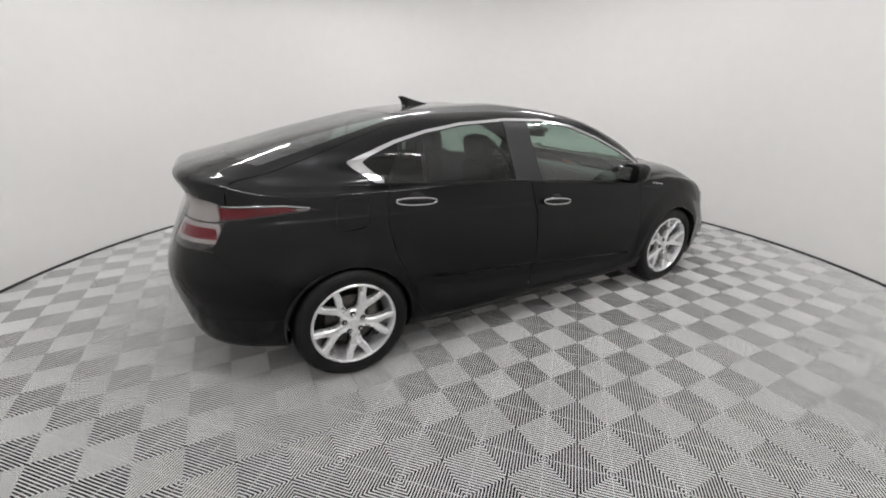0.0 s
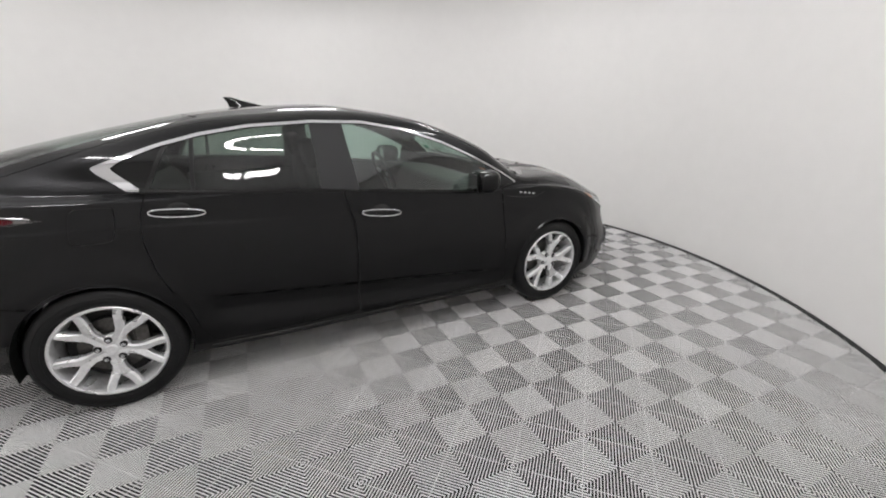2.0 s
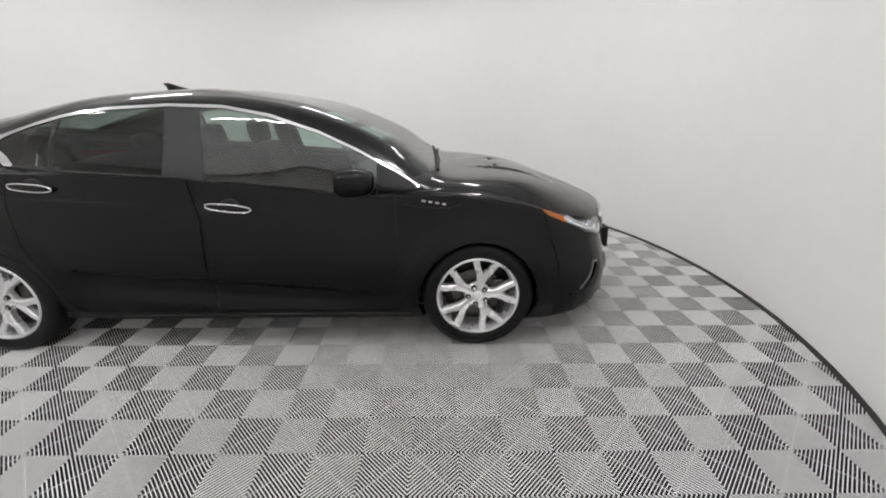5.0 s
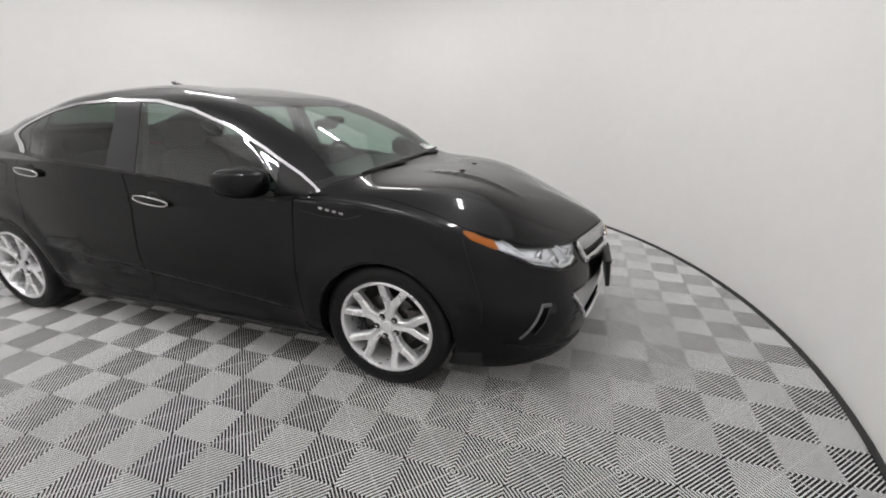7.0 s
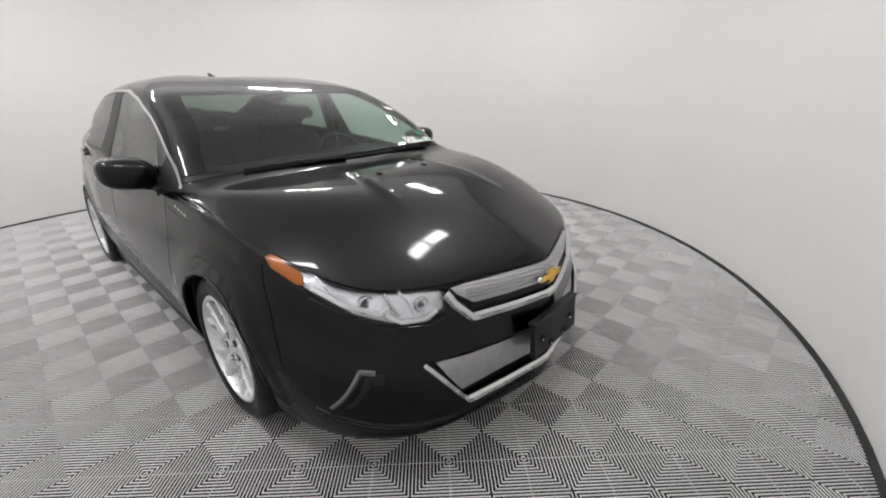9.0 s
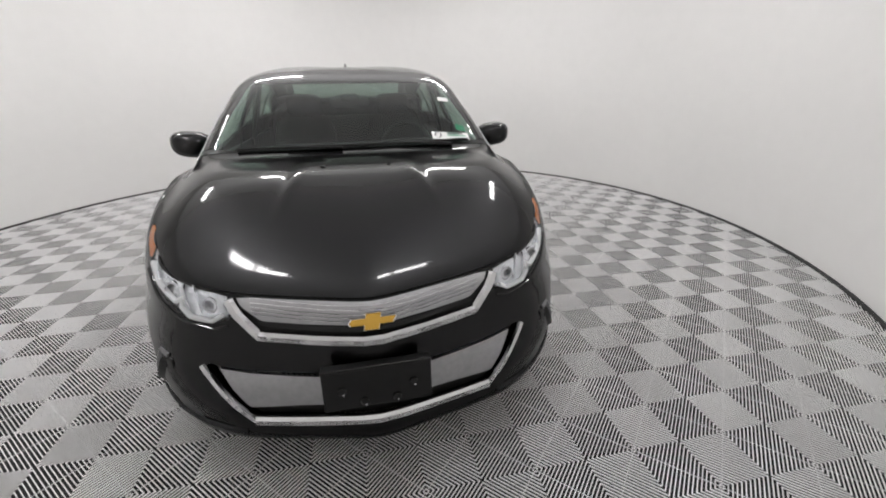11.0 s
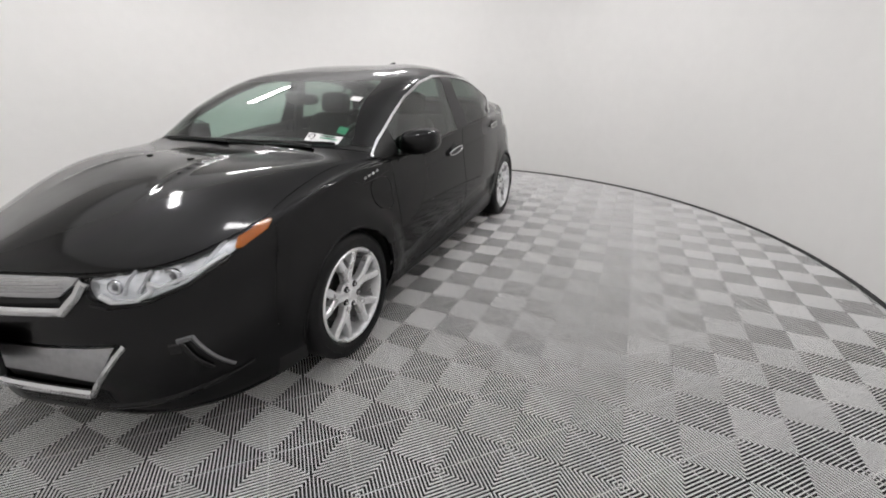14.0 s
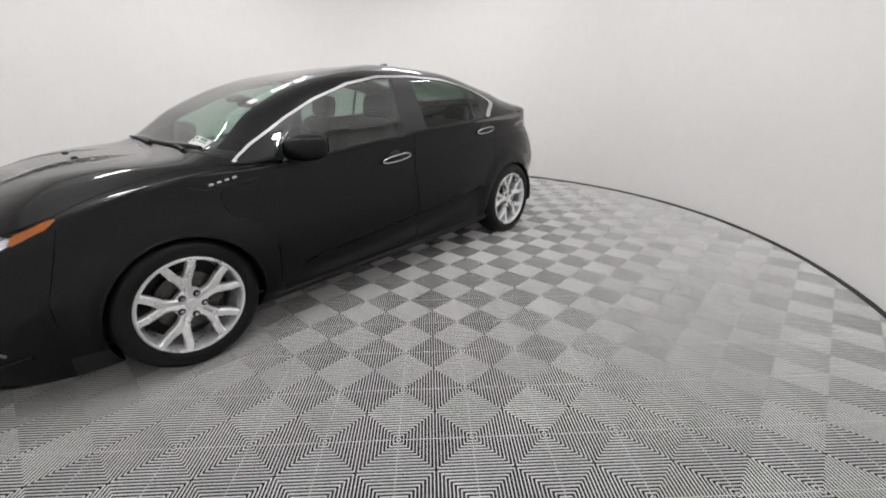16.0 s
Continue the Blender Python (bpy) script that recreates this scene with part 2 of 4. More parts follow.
wall = tagged(new("wall_round", ring_mesh("wall_round", [(WALL_R - 0.021, -0.03), (WALL_R - 0.021, 0.0), (WALL_R - 0.012, 0.35), (WALL_R, 0.9), (WALL_R, WALL_H), (WALL_R + 0.1, WALL_H), (WALL_R + 0.1, -0.03)], WALL)),
              "white curved seamless booth wall with soft sheen", "wall", kind="structure")
tagged(new("baseboard", ring_mesh("baseboard", [(WALL_R - 0.045, -0.03), (WALL_R - 0.045, 0.006), (WALL_R - 0.0225, 0.014), (WALL_R - 0.022, -0.03)], EDGE)),
       "black rubber strip round the foot of the wall", "baseboard", kind="structure")



def disc_mesh(name, r, z0, z1, mat, steps=96):
    bm = bmesh.new()
    low = [bm.verts.new((CX + r * math.cos(2 * math.pi * k / steps), CY + r * math.sin(2 * math.pi * k / steps), z0)) for k in range(steps)]
    top = [bm.verts.new((v.co.x, v.co.y, z1)) for v in low]
    bm.faces.new(low[::-1])
    bm.faces.new(top)
    for k in range(steps):
        bm.faces.new((low[k], low[(k + 1) % steps], top[(k + 1) % steps], top[k]))
    me = bpy.data.meshes.new(name)
    bm.to_mesh(me)
    bm.free()
    me.materials.append(mat)
    return me


tagged(new("ceiling", disc_mesh("ceiling", WALL_R + 0.1, WALL_H, WALL_H + 0.1, CEIL)), "plain white booth ceiling", "ceiling", kind="structure")
# added fill light out of view: brightens the booth and the car's upper faces
tagged(new("ceiling_fill_sheet", disc_mesh("ceiling_fill_sheet", 3.62, WALL_H - 0.02, WALL_H - 0.002, GLOW_FILL)),
       "wide round white sheet, added out of view as soft fill light", "ceiling light", kind="structure")
floor = tagged(new("floor", disc_mesh("floor", WALL_R + 0.1, -0.1, -0.016, SLAB)), "grey ribbed plastic tile floor in diagonal pattern", "floor", kind="structure")


def ceiling_light(glow, label):
    """Slim fixture with two glowing bars in line."""
    thing = tagged(new("ceiling_light"), label, "lamp", "ceiling lamps")
    part("lamp_housing", box(0.84, 0.18, 0.04, 0.006, (0, 0, 0.03)), CEIL, thing)
    for x in (-0.3, 0.3):
        part("hanger", sweep([(x, 0, 0.045), (x, 0, 0.305)], circle_profile(0.006), up=(1, 0, 0)), CEIL, thing)
    for x in (-0.21, 0.21):
        part("light_bar", box(0.36, 0.11, 0.012, 0.003, (x, 0, 0.005)), glow, thing, "glowing light bar")
    return thing


# three bright lamps on the right side of the car, three dimmer ones on its left
LAMP_RING = 2.2
for glow, label, turns in ((GLOW, "slim white ceiling lamp with two bright bars", (-155, -100, -40)), (GLOW_DIM, "slim white ceiling lamp with two dim bars", (20, 80, 140))):
    first = None
    for a in turns:
        m = pose(CX + LAMP_RING * math.cos(radians(a)), CY + LAMP_RING * math.sin(radians(a)), WALL_H - 0.325, 0, 0, a + 90)
        if first is None:
            first = ceiling_light(glow, label)
            first.matrix_basis = m
        else:
            copy_thing(first, m)

# ---- the car: nose towards +x, left side towards +y ----
car = tagged(new("car"), "glossy black four-door hatchback car with silver alloy wheels", "car")
MID = -0.2


def loop(xf, xr, w, nf, nr, knots):
    return dict(xf=xf, xr=xr, w=w, nf=nf, nr=nr, z=glide(knots))


# Rings round the body from the underside to the roof: front end, rear end, half width, squareness of nose and tail, height along x.
RINGS = [
    loop(2.10, -1.98, 0.66, 4, 3.6, [(-1.98, 0.19), (-1.6, 0.17), (1.6, 0.14), (2.10, 0.125)]),
    loop(2.19, -2.07, 0.838, 6.0, 3.9, [(-2.07, 0.215), (-1.7, 0.20), (-0.9, 0.19), (1.0, 0.18), (1.7, 0.14), (2.19, 0.125)]),
    loop(2.25, -2.12, 0.860, 6.0, 4.2, [(-2.12, 0.26), (-1.7, 0.245), (-0.9, 0.225), (1.0, 0.22), (1.7, 0.18), (2.25, 0.165)]),
    loop(2.275, -2.175, 0.884, 6.4, 3.9, [(-2.175, 0.42), (-1.6, 0.42), (-0.9, 0.36), (0.9, 0.34), (1.6, 0.33), (2.275, 0.29)]),
    loop(2.29, -2.195, 0.905, 6.3, 4.2, [(-2.195, 0.63), (-1.6, 0.62), (-0.9, 0.585), (0.9, 0.55), (1.6, 0.53), (2.29, 0.42)]),
    loop(2.285, -2.135, 0.874, 6.3, 4.2, [(-2.135, 0.80), (-1.6, 0.895), (-1.1, 0.893), (-0.3, 0.852), (0.57, 0.785), (0.95, 0.745), (1.6, 0.68), (2.285, 0.545)]),
    loop(2.275, -2.045, 0.867, 6.0, 4.2, [(-2.045, 0.995), (-1.9, 0.97), (-1.6, 0.932), (-1.1, 0.92), (-0.3, 0.88), (0.57, 0.82), (0.95, 0.795), (1.6, 0.745), (2.275, 0.625)]),
    loop(2.26, -2.085, 0.852, 5.6, 4.0, [(-2.085, 1.108), (-1.9, 1.088), (-1.7, 1.048), (-1.5, 1.03), (-1.1, 1.03), (-0.3, 0.995), (0.57, 0.905), (0.95, 0.885), (1.28, 0.888), (1.48, 0.852), (1.7, 0.80), (2.0, 0.735), (2.26, 0.690)]),
    loop(2.11, -2.07, 0.850, 4.8, 3.9, [(-2.07, 1.132), (-1.9, 1.112), (-1.7, 1.06), (-1.5, 1.045), (-1.1, 1.04), (-0.3, 1.003), (0.57, 0.915), (0.95, 0.905), (1.3, 0.905), (1.5, 0.872), (1.7, 0.832), (2.11, 0.780)]),
    loop(1.68, -1.99, 0.848, 4.0, 3.8, [(-1.99, 1.157), (-1.8, 1.12), (-1.5, 1.064), (-1.1, 1.048), (-0.3, 1.011), (0.57, 0.925), (0.95, 0.925), (1.2, 0.934), (1.36, 0.938), (1.55, 0.945), (1.68, 0.946)]),
    loop(1.15, -1.86, 0.846, 9, 3.9, [(-1.86, 1.186), (-1.6, 1.118), (-1.35, 1.08), (-1.1, 1.066), (-0.3, 1.022), (0.57, 0.937), (0.85, 0.938), (1.0, 0.95), (1.15, 0.985)]),
    loop(0.87, -1.42, 0.756, 8, 3.9, [(-1.42, 1.292), (-1.25, 1.25), (-1.1, 1.228), (-0.7, 1.21), (-0.2, 1.20), (0.3, 1.165), (0.55, 1.158), (0.87, 1.172)]),
    loop(0.47, -0.92, 0.664, 6.5, 3.7, [(-0.92, 1.392), (-0.6, 1.370), (-0.3, 1.368), (0.0, 1.360), (0.2, 1.352), (0.47, 1.338)]),
    loop(0.16, -0.66, 0.44, 3.5, 3.5, [(-0.66, 1.425), (-0.2, 1.438), (0.16, 1.408)]),
    loop(-0.05, -0.5, 0.0, 2, 2, [(-0.5, 1.437), (-0.05, 1.437)]),
]
STEPS = [2, 3, 8, 20, 12, 7, 8, 3, 8, 10, 18, 18, 7, 5]   # rows between one ring and the next
HALF = 380                                              # columns from the nose to the tail


def ring_angles():
    """Angles that space the columns evenly round a typical ring."""
    th = np.linspace(0, math.pi, 6001)
    c, s = np.cos(th), np.sin(th)
    x = np.where(c > 0, 2.3, 2.1) * np.sign(c) * np.abs(c) ** (2 / 4.6)
    y = 0.9 * np.abs(s) ** (2 / 4.6)
    run = np.r_[0, np.cumsum(np.hypot(np.diff(x), np.diff(y)))]
    return np.interp(np.linspace(0, run[-1], HALF + 1), run, th)


def ring_points(r, th):
    c, s = np.cos(th), np.sin(th)
    n = np.where(c > 0, r["nf"], r["nr"])
    a = np.where(c > 0, r["xf"] - MID, MID - r["xr"])
    x = MID + a * np.sign(c) * np.abs(c) ** (2 / n)
    y = r["w"] * np.abs(s) ** (2 / n)
    return np.stack([x, y, r["z"](x)], 1)


def build_shell():
    th = ring_angles()
    rows = np.stack([ring_points(r, th) for r in RINGS])               # ring, column, xyz
    gap = np.maximum(np.linalg.norm(np.diff(rows, axis=0), axis=2), 0.02) ** 0.5
    knot = np.concatenate([np.zeros((1, gap.shape[1])), np.cumsum(gap, 0)])
    slope = np.zeros_like(rows)
    d = np.diff(rows, axis=0) / np.diff(knot, axis=0)[..., None]
    h = np.diff(knot, axis=0)[..., None]
    slope[1:-1] = (d[:-1] * h[1:] + d[1:] * h[:-1]) / (h[:-1] + h[1:])
    slope[0], slope[-1] = d[0], d[-1]
    out, level = [], []
    for k, m in enumerate(STEPS):
        for i in range(m + (k == len(STEPS) - 1)):
            s = i / m
            out.append((1 + 2 * s) * (1 - s) ** 2 * rows[k] + s * (1 - s) ** 2 * h[k] * slope[k]
                       + s * s * (3 - 2 * s) * rows[k + 1] + s * s * (s - 1) * h[k] * slope[k + 1])
            level.append(k + s)
    half = np.stack(out)                                               # row, column, xyz
    whole = np.concatenate([half, (half * (1, -1, 1))[:, -2:0:-1]], 1)
    theta = np.r_[th, th[-2:0:-1]]
    return whole, np.array(level), theta


def step(e0, e1, v):
    s = np.clip((v - e0) / (e1 - e0), 0, 1)
    return s * s * (3 - 2 * s)


def press(g):
    """Creases of the hood and the doors."""
    x, y, z = g[..., 0], g[..., 1], g[..., 2]
    lev = np.repeat(LEVEL[:, None], g.shape[1], 1)
    a = np.abs(y)
    on_hood = step(7.05, 8.0, lev) * (1 - step(9.6, 10.0, lev)) * step(1.24, 1.50, x) * (1 - step(1.55, 2.0, x))
    line = 0.24 + 0.16 * (x - 1.5)
    z = z + on_hood * (0.010 * (1 - step(-0.018, 0.026, a - line)) + 0.006 * np.exp(-((a - line) / 0.028) ** 2))
    flank = step(2.0, 2.8, lev) * (1 - step(6.5, 7.2, lev)) * step(0.6, 0.75, a)
    low = 0.36 + 0.17 * (0.9 - x) / 1.8
    under_line = low - z
    scoop = step(-1.0, -0.75, x) * (1 - step(0.55, 0.95, x)) * step(-0.004, 0.030, under_line) * (1 - step(0.08, 0.20, under_line))
    side = np.sign(y)
    y = y - side * flank * (0.030 * scoop)
    for wx in (1.347, -1.347):
        rad = np.hypot(x - wx, z - 0.32)
        y = y + side * flank * 0.012 * (step(0.50, 0.39, rad))
    y = y * (1 - 0.09 * step(-0.70, -1.15, x) * step(6.0, 9.0, lev) * (1 - step(10.2, 11.0, lev)))
    y = y * (1 - 0.022 * step(-0.55, -1.2, x) * (1 - step(6.5, 7.5, lev)))
    nose = step(1.55, 2.25, x) * (1 - step(8.6, 9.4, lev))
    tall = step(0.28, 0.60, z)
    a = np.sqrt(a * a + 0.0016) - 0.04
    x = x + nose * (0.06 - 0.015 * tall - (0.235 + 0.10 * tall) * np.minimum(a, 0.45) - 0.28 * np.clip(a - 0.45, 0, 0.4))
    return np.stack([x, y, z], -1)


def settle(g, rounds=24):
    """Hood and rear shoulders evened out, so that reflections run smoothly."""
    lev = np.repeat(LEVEL[:, None], g.shape[1], 1)
    hood_zone = step(7.5, 8.3, lev) * (1 - step(9.35, 9.9, lev)) * step(0.9, 1.2, g[..., 0])
    tail_zone = step(6.25, 7.0, lev) * (1 - step(10.3, 10.8, lev)) * step(-0.65, -0.95, g[..., 0]) * (1 - step(-1.75, -1.95, g[..., 0]))
    w = np.clip(hood_zone + tail_zone, 0, 1)[..., None] * 0.5
    for _ in range(rounds):
        rows = g.copy()
        rows[1:-1] = (g[:-2] + g[2:]) / 2
        cols = (np.roll(g, 1, 1) + np.roll(g, -1, 1)) / 2
        g = g * (1 - w) + w * (0.7 * rows + 0.3 * cols)
    return g


GRID, LEVEL, THETA = build_shell()
GRID = press(settle(GRID))
R, C = GRID.shape[:2]
du = np.roll(GRID, -1, 1) - np.roll(GRID, 1, 1)
dv = np.gradient(GRID, axis=0)
NRM = np.cross(du, dv)
NRM /= np.linalg.norm(NRM, axis=2, keepdims=True) + 1e-9
NRM[-1] = (0, 0, 1)
if NRM[np.argmin(np.abs(LEVEL - 4.5)), C // 4][1] < 0:
    NRM = -NRM
NRM[-1] = (0, 0, 1)


def loose(faces):
    """Faces grouped into connected pieces, the largest first."""
    root = {}

    def find(i):
        while root.setdefault(i, i) != i:
            root[i] = root[root[i]]
            i = root[i]
        return i

    for f in faces:
        a = find(f[0])
        for i in f[1:]:
            root[find(i)] = a
    groups = {}
    for f in faces:
        groups.setdefault(find(f[0]), []).append(f)
    return sorted(groups.values(), key=len, reverse=True)


class Shell:
    """The body's skin as polygons that can be cut along outlines."""
    def __init__(self):
        lev = np.repeat(LEVEL[:, None], C, 1)
        the = np.repeat(THETA[None], R, 0)
        self.v = np.concatenate([GRID, NRM, lev[..., None], the[..., None]], 2).reshape(-1, 8)
        self.extra, self.base, self.edge = [], len(self.v), {}
        self.faces = [(r * C + c, r * C + (c + 1) % C, (r + 1) * C + (c + 1) % C, (r + 1) * C + c) for r in range(R - 1) for c in range(C)]
        f = self.faces[len(self.faces) // 2]
        p = self.v[list(f)]
        if np.cross(p[1, :3] - p[0, :3], p[2, :3] - p[0, :3]) @ p[0, 3:6] < 0:
            self.faces = [f[::-1] for f in self.faces]

    def all(self):
        if self.extra:
            self.v = np.concatenate([self.v, np.array(self.extra)])
            self.extra, self.base = [], len(self.v)
        return self.v

    def cut(self, faces, test):
        """Faces split along test = 0, test(x, y, z, level, theta) > 0 is inside."""
        v = self.all()
        f = test(v[:, 0], v[:, 1], v[:, 2], v[:, 6], v[:, 7])
        f = np.where(np.abs(f) < 1e-6, 1e-6, f)
        self.edge = {}
        ins, outs = [], []
        for face in faces:
            pos = [f[i] > 0 for i in face]
            if all(pos):
                ins.append(face)
            elif not any(pos):
                outs.append(face)
            else:
                a, b = [], []
                n = len(face)
                for k in range(n):
                    i, j = face[k], face[(k + 1) % n]
                    (a if pos[k] else b).append(i)
                    if pos[k] != pos[(k + 1) % n]:
                        key = (min(i, j), max(i, j))
                        if key not in self.edge:
                            s = f[key[0]] / (f[key[0]] - f[key[1]])
                            self.extra.append(v[key[0]] * (1 - s) + v[key[1]] * s)
                            self.edge[key] = self.base + len(self.extra) - 1
                        a.append(self.edge[key])
                        b.append(self.edge[key])
                if len(a) > 2:
                    ins.append(tuple(a))
                if len(b) > 2:
                    outs.append(tuple(b))
        self.all()
        return ins, outs

    def panel(self, name, faces, mat, parent, lift=0.0, thick=0.012, label=""):
        """A part of the skin as a mesh with turned-in edges."""
        if not faces:
            return None
        first = None
        for k, some in enumerate(loose(faces)):
            if len(some) > 3 or k == 0:
                ob = self.one(name, some, mat, parent, lift, thick, label)
                first = first or ob
        return first

    def one(self, name, faces, mat, parent, lift, thick, label):
        used = sorted({i for f in faces for i in f})
        at = {i: k for k, i in enumerate(used)}
        v = self.all()[used]
        nrm = v[:, 3:6] / (np.linalg.norm(v[:, 3:6], axis=1, keepdims=True) + 1e-9)
        pos = v[:, :3] + nrm * lift
        quads = [tuple(at[i] for i in f) for f in faces]
        count = {}
        for f in quads:
            for k in range(len(f)):
                e = (f[k], f[(k + 1) % len(f)])
                count[(min(e), max(e))] = count.get((min(e), max(e)), 0) + 1
        verts, norms = list(pos), list(nrm)
        if thick:
            turned = {}
            for f in list(quads):
                for k in range(len(f)):
                    i, j = f[k], f[(k + 1) % len(f)]
                    if count[(min(i, j), max(i, j))] == 1:
                        for q in (i, j):
                            if q not in turned:
                                out = np.cross(pos[j] - pos[i], nrm[q])
                                out = out / (np.linalg.norm(out) + 1e-9)
                                turned[q] = (len(verts), len(verts) + 1)
                                verts += [pos[q], pos[q] - nrm[q] * thick]
                                norms += [out, out]
                        quads.append((turned[j][0], turned[i][0], turned[i][1], turned[j][1]))
        me = mesh_from(name, verts, quads, mat, normals=norms)
        return piece(name, me, parent, None, label)


shell = Shell()
rest = shell.faces

# wheel openings
def arch(x, y, z, lev, th):
    front = 0.343 - np.hypot(x - 1.347, z - 0.318)
    back = 0.343 - np.hypot(x + 1.347, z - 0.318)
    return np.minimum(np.maximum(front, back), np.abs(y) - 0.55)


_, rest = shell.cut(rest, arch)

# side glass: outline of the bright trim, the panes inside it
TRIM_OUT = [(1.03, 0.945), (0.92, 1.02), (0.70, 1.137), (0.50, 1.228), (0.25, 1.311), (0.0, 1.354), (-0.28, 1.362), (-0.60, 1.345), (-0.82, 1.311),
            (-1.0, 1.265), (-1.20, 1.197), (-1.28, 1.166), (-1.255, 1.138), (-1.15, 1.058), (-0.3, 1.005), (0.24, 0.955), (0.57, 0.92), (0.80, 0.895)]
TRIM_IN_TOP = [(1.0, 0.950), (0.905, 1.011), (0.693, 1.123), (0.492, 1.213), (0.243, 1.294), (0.0, 1.336), (-0.28, 1.344), (-0.60, 1.327), (-0.82, 1.292),
               (-1.0, 1.245), (-1.15, 1.190), (-1.195, 1.162), (-1.17, 1.136), (-1.105, 1.075), (-0.3, 1.020), (0.24, 0.968), (0.57, 0.935), (0.80, 0.912)]
trim_out, trim_in = inside(TRIM_OUT), inside(TRIM_IN_TOP)
on_side = lambda y: np.abs(y) - 0.45
opening, rest = shell.cut(rest, lambda x, y, z, l, t: np.minimum(trim_out(x, z), np.minimum(on_side(y), np.minimum(l - 6.6, 12.6 - l))))
panes, bright = shell.cut(opening, lambda x, y, z, l, t: trim_in(x, z) + 0.004)
# the lower edge of the opening is a dark seal; the upper edge is bright
bright, seal = shell.cut(bright, lambda x, y, z, l, t: np.maximum(z - np.maximum(1.085 - 0.075 * (x + 1.1) - 0.04 * np.maximum(x - 0.24, 0), np.where(x > 0.75, 0.930 - 0.58 * (x - 1.03), 0)), -(x + 1.10)))
glass_f, others = shell.cut(panes, lambda x, y, z, l, t: np.minimum(x + 0.075 + 0.12 * (z - 1.0), 0.80 - x - 0.0 * z))
pillar, others = shell.cut(others, lambda x, y, z, l, t: np.minimum(x + 0.285 + 0.02 * (z - 1.0), 0.6 - x))
sail, others = shell.cut(others, lambda x, y, z, l, t: x - 0.3)
glass_r, others = shell.cut(others, lambda x, y, z, l, t: x + 0.87 - 0.10 * (z - 1.05))
bar, others = shell.cut(others, lambda x, y, z, l, t: x + 0.89 - 0.10 * (z - 1.05))
glass_v, others = shell.cut(others, lambda x, y, z, l, t: x + 1.065 - 0.52 * (z - 1.06))
bar2, glass_q = shell.cut(others, lambda x, y, z, l, t: x + 1.085 - 0.52 * (z - 1.06))


def sides(faces):
    y = shell.all()[:, 1]
    left = [f for f in faces if y[f[0]] > 0]
    return left, [f for f in faces if y[f[0]] <= 0]


def both(name, faces, mat, parent=None, lift=0.0, thick=0.012, label=""):
    return [shell.panel(name, some, mat, parent or car, lift, thick, label) for some in sides(faces)]


# windscreen and rear glass, in ring and angle
def screen(x, y, z, l, t):
    return np.minimum(np.minimum((l - 10.10 - 0.10 * (t / radians(27.0)) ** 2), (11.82 - l) * 1.0) * 0.25, (radians(27.0) + 0.052 * (l - 10) - t) * 0.6)


def backlight(x, y, z, l, t):
    return np.minimum(np.minimum((l - 10.1), (12.0 - l)) * 0.25, (t - radians(148.0)) * 0.6)


windscreen, rest = shell.cut(rest, screen)
rear_glass, rest = shell.cut(rest, backlight)

# lamps, in front view and side view
HEAD = inside([(0.85, 0.90), (0.75, 0.88), (0.62, 0.85), (0.52, 0.82), (0.44, 0.80), (0.425, 0.672), (0.432, 0.622), (0.49, 0.602), (0.60, 0.606), (0.69, 0.646), (0.755, 0.712), (0.797, 0.776)])
head, rest = shell.cut(rest, lambda x, y, z, l, t: np.minimum(np.minimum(HEAD(np.abs(y), z), z - 0.785 + 0.62 * (x - 1.70)), np.minimum(x - 1.70, 7.08 + 1.3 * step(2.10, 1.35, x) - l)))
TAIL = inside([(-1.45, 0.965), (-1.62, 0.993), (-1.86, 0.992), (-1.95, 1.02), (-2.05, 1.052), (-2.3, 1.056), (-2.3, 0.79), (-2.0, 0.79), (-1.94, 0.815), (-1.905, 0.875), (-1.88, 0.925), (-1.58, 0.952)])
tail, rest = shell.cut(rest, lambda x, y, z, l, t: np.minimum(np.minimum(TAIL(x, z), np.abs(y) - 0.38), 6.97 - l))

# grilles, in front view
def mirrored(right):
    """A closed outline from its half with y >= 0, from the middle's top to the middle's foot."""
    return inside(right + [(-y, z) for y, z in right[::-1] if y])


UPPER = mirrored([(0, 0.73), (0.20, 0.73), (0.33, 0.73), (0.425, 0.735), (0.392, 0.670), (0.335, 0.625), (0.20, 0.622), (0, 0.625)])
SLOT = mirrored([(0, 0.63), (0.33, 0.63), (0.40, 0.70), (0.435, 0.72), (0.405, 0.625), (0.345, 0.56), (0, 0.57)])
LOWER = mirrored([(0, 0.465), (0.25, 0.46), (0.40, 0.462), (0.54, 0.475), (0.40, 0.270), (0, 0.272)])
upper, rest = shell.cut(rest, lambda x, y, z, l, t: np.minimum(UPPER(y, z), np.minimum(x - 1.9, 7.10 - l)))
slot, rest = shell.cut(rest, lambda x, y, z, l, t: np.minimum(SLOT(y, z), np.minimum(x - 1.9, 7.10 - l)))
lower, rest = shell.cut(rest, lambda x, y, z, l, t: np.minimum(LOWER(y, z), x - 1.9))
MESH = mirrored([(0, 0.44), (0.25, 0.44), (0.40, 0.446), (0.50, 0.455), (0.465, 0.385), (0.42, 0.315), (0.25, 0.328), (0, 0.335)])
mesh_low, lower = shell.cut(lower, lambda x, y, z, l, t: MESH(y, z))

GAP = 0.0022
gaps = {}


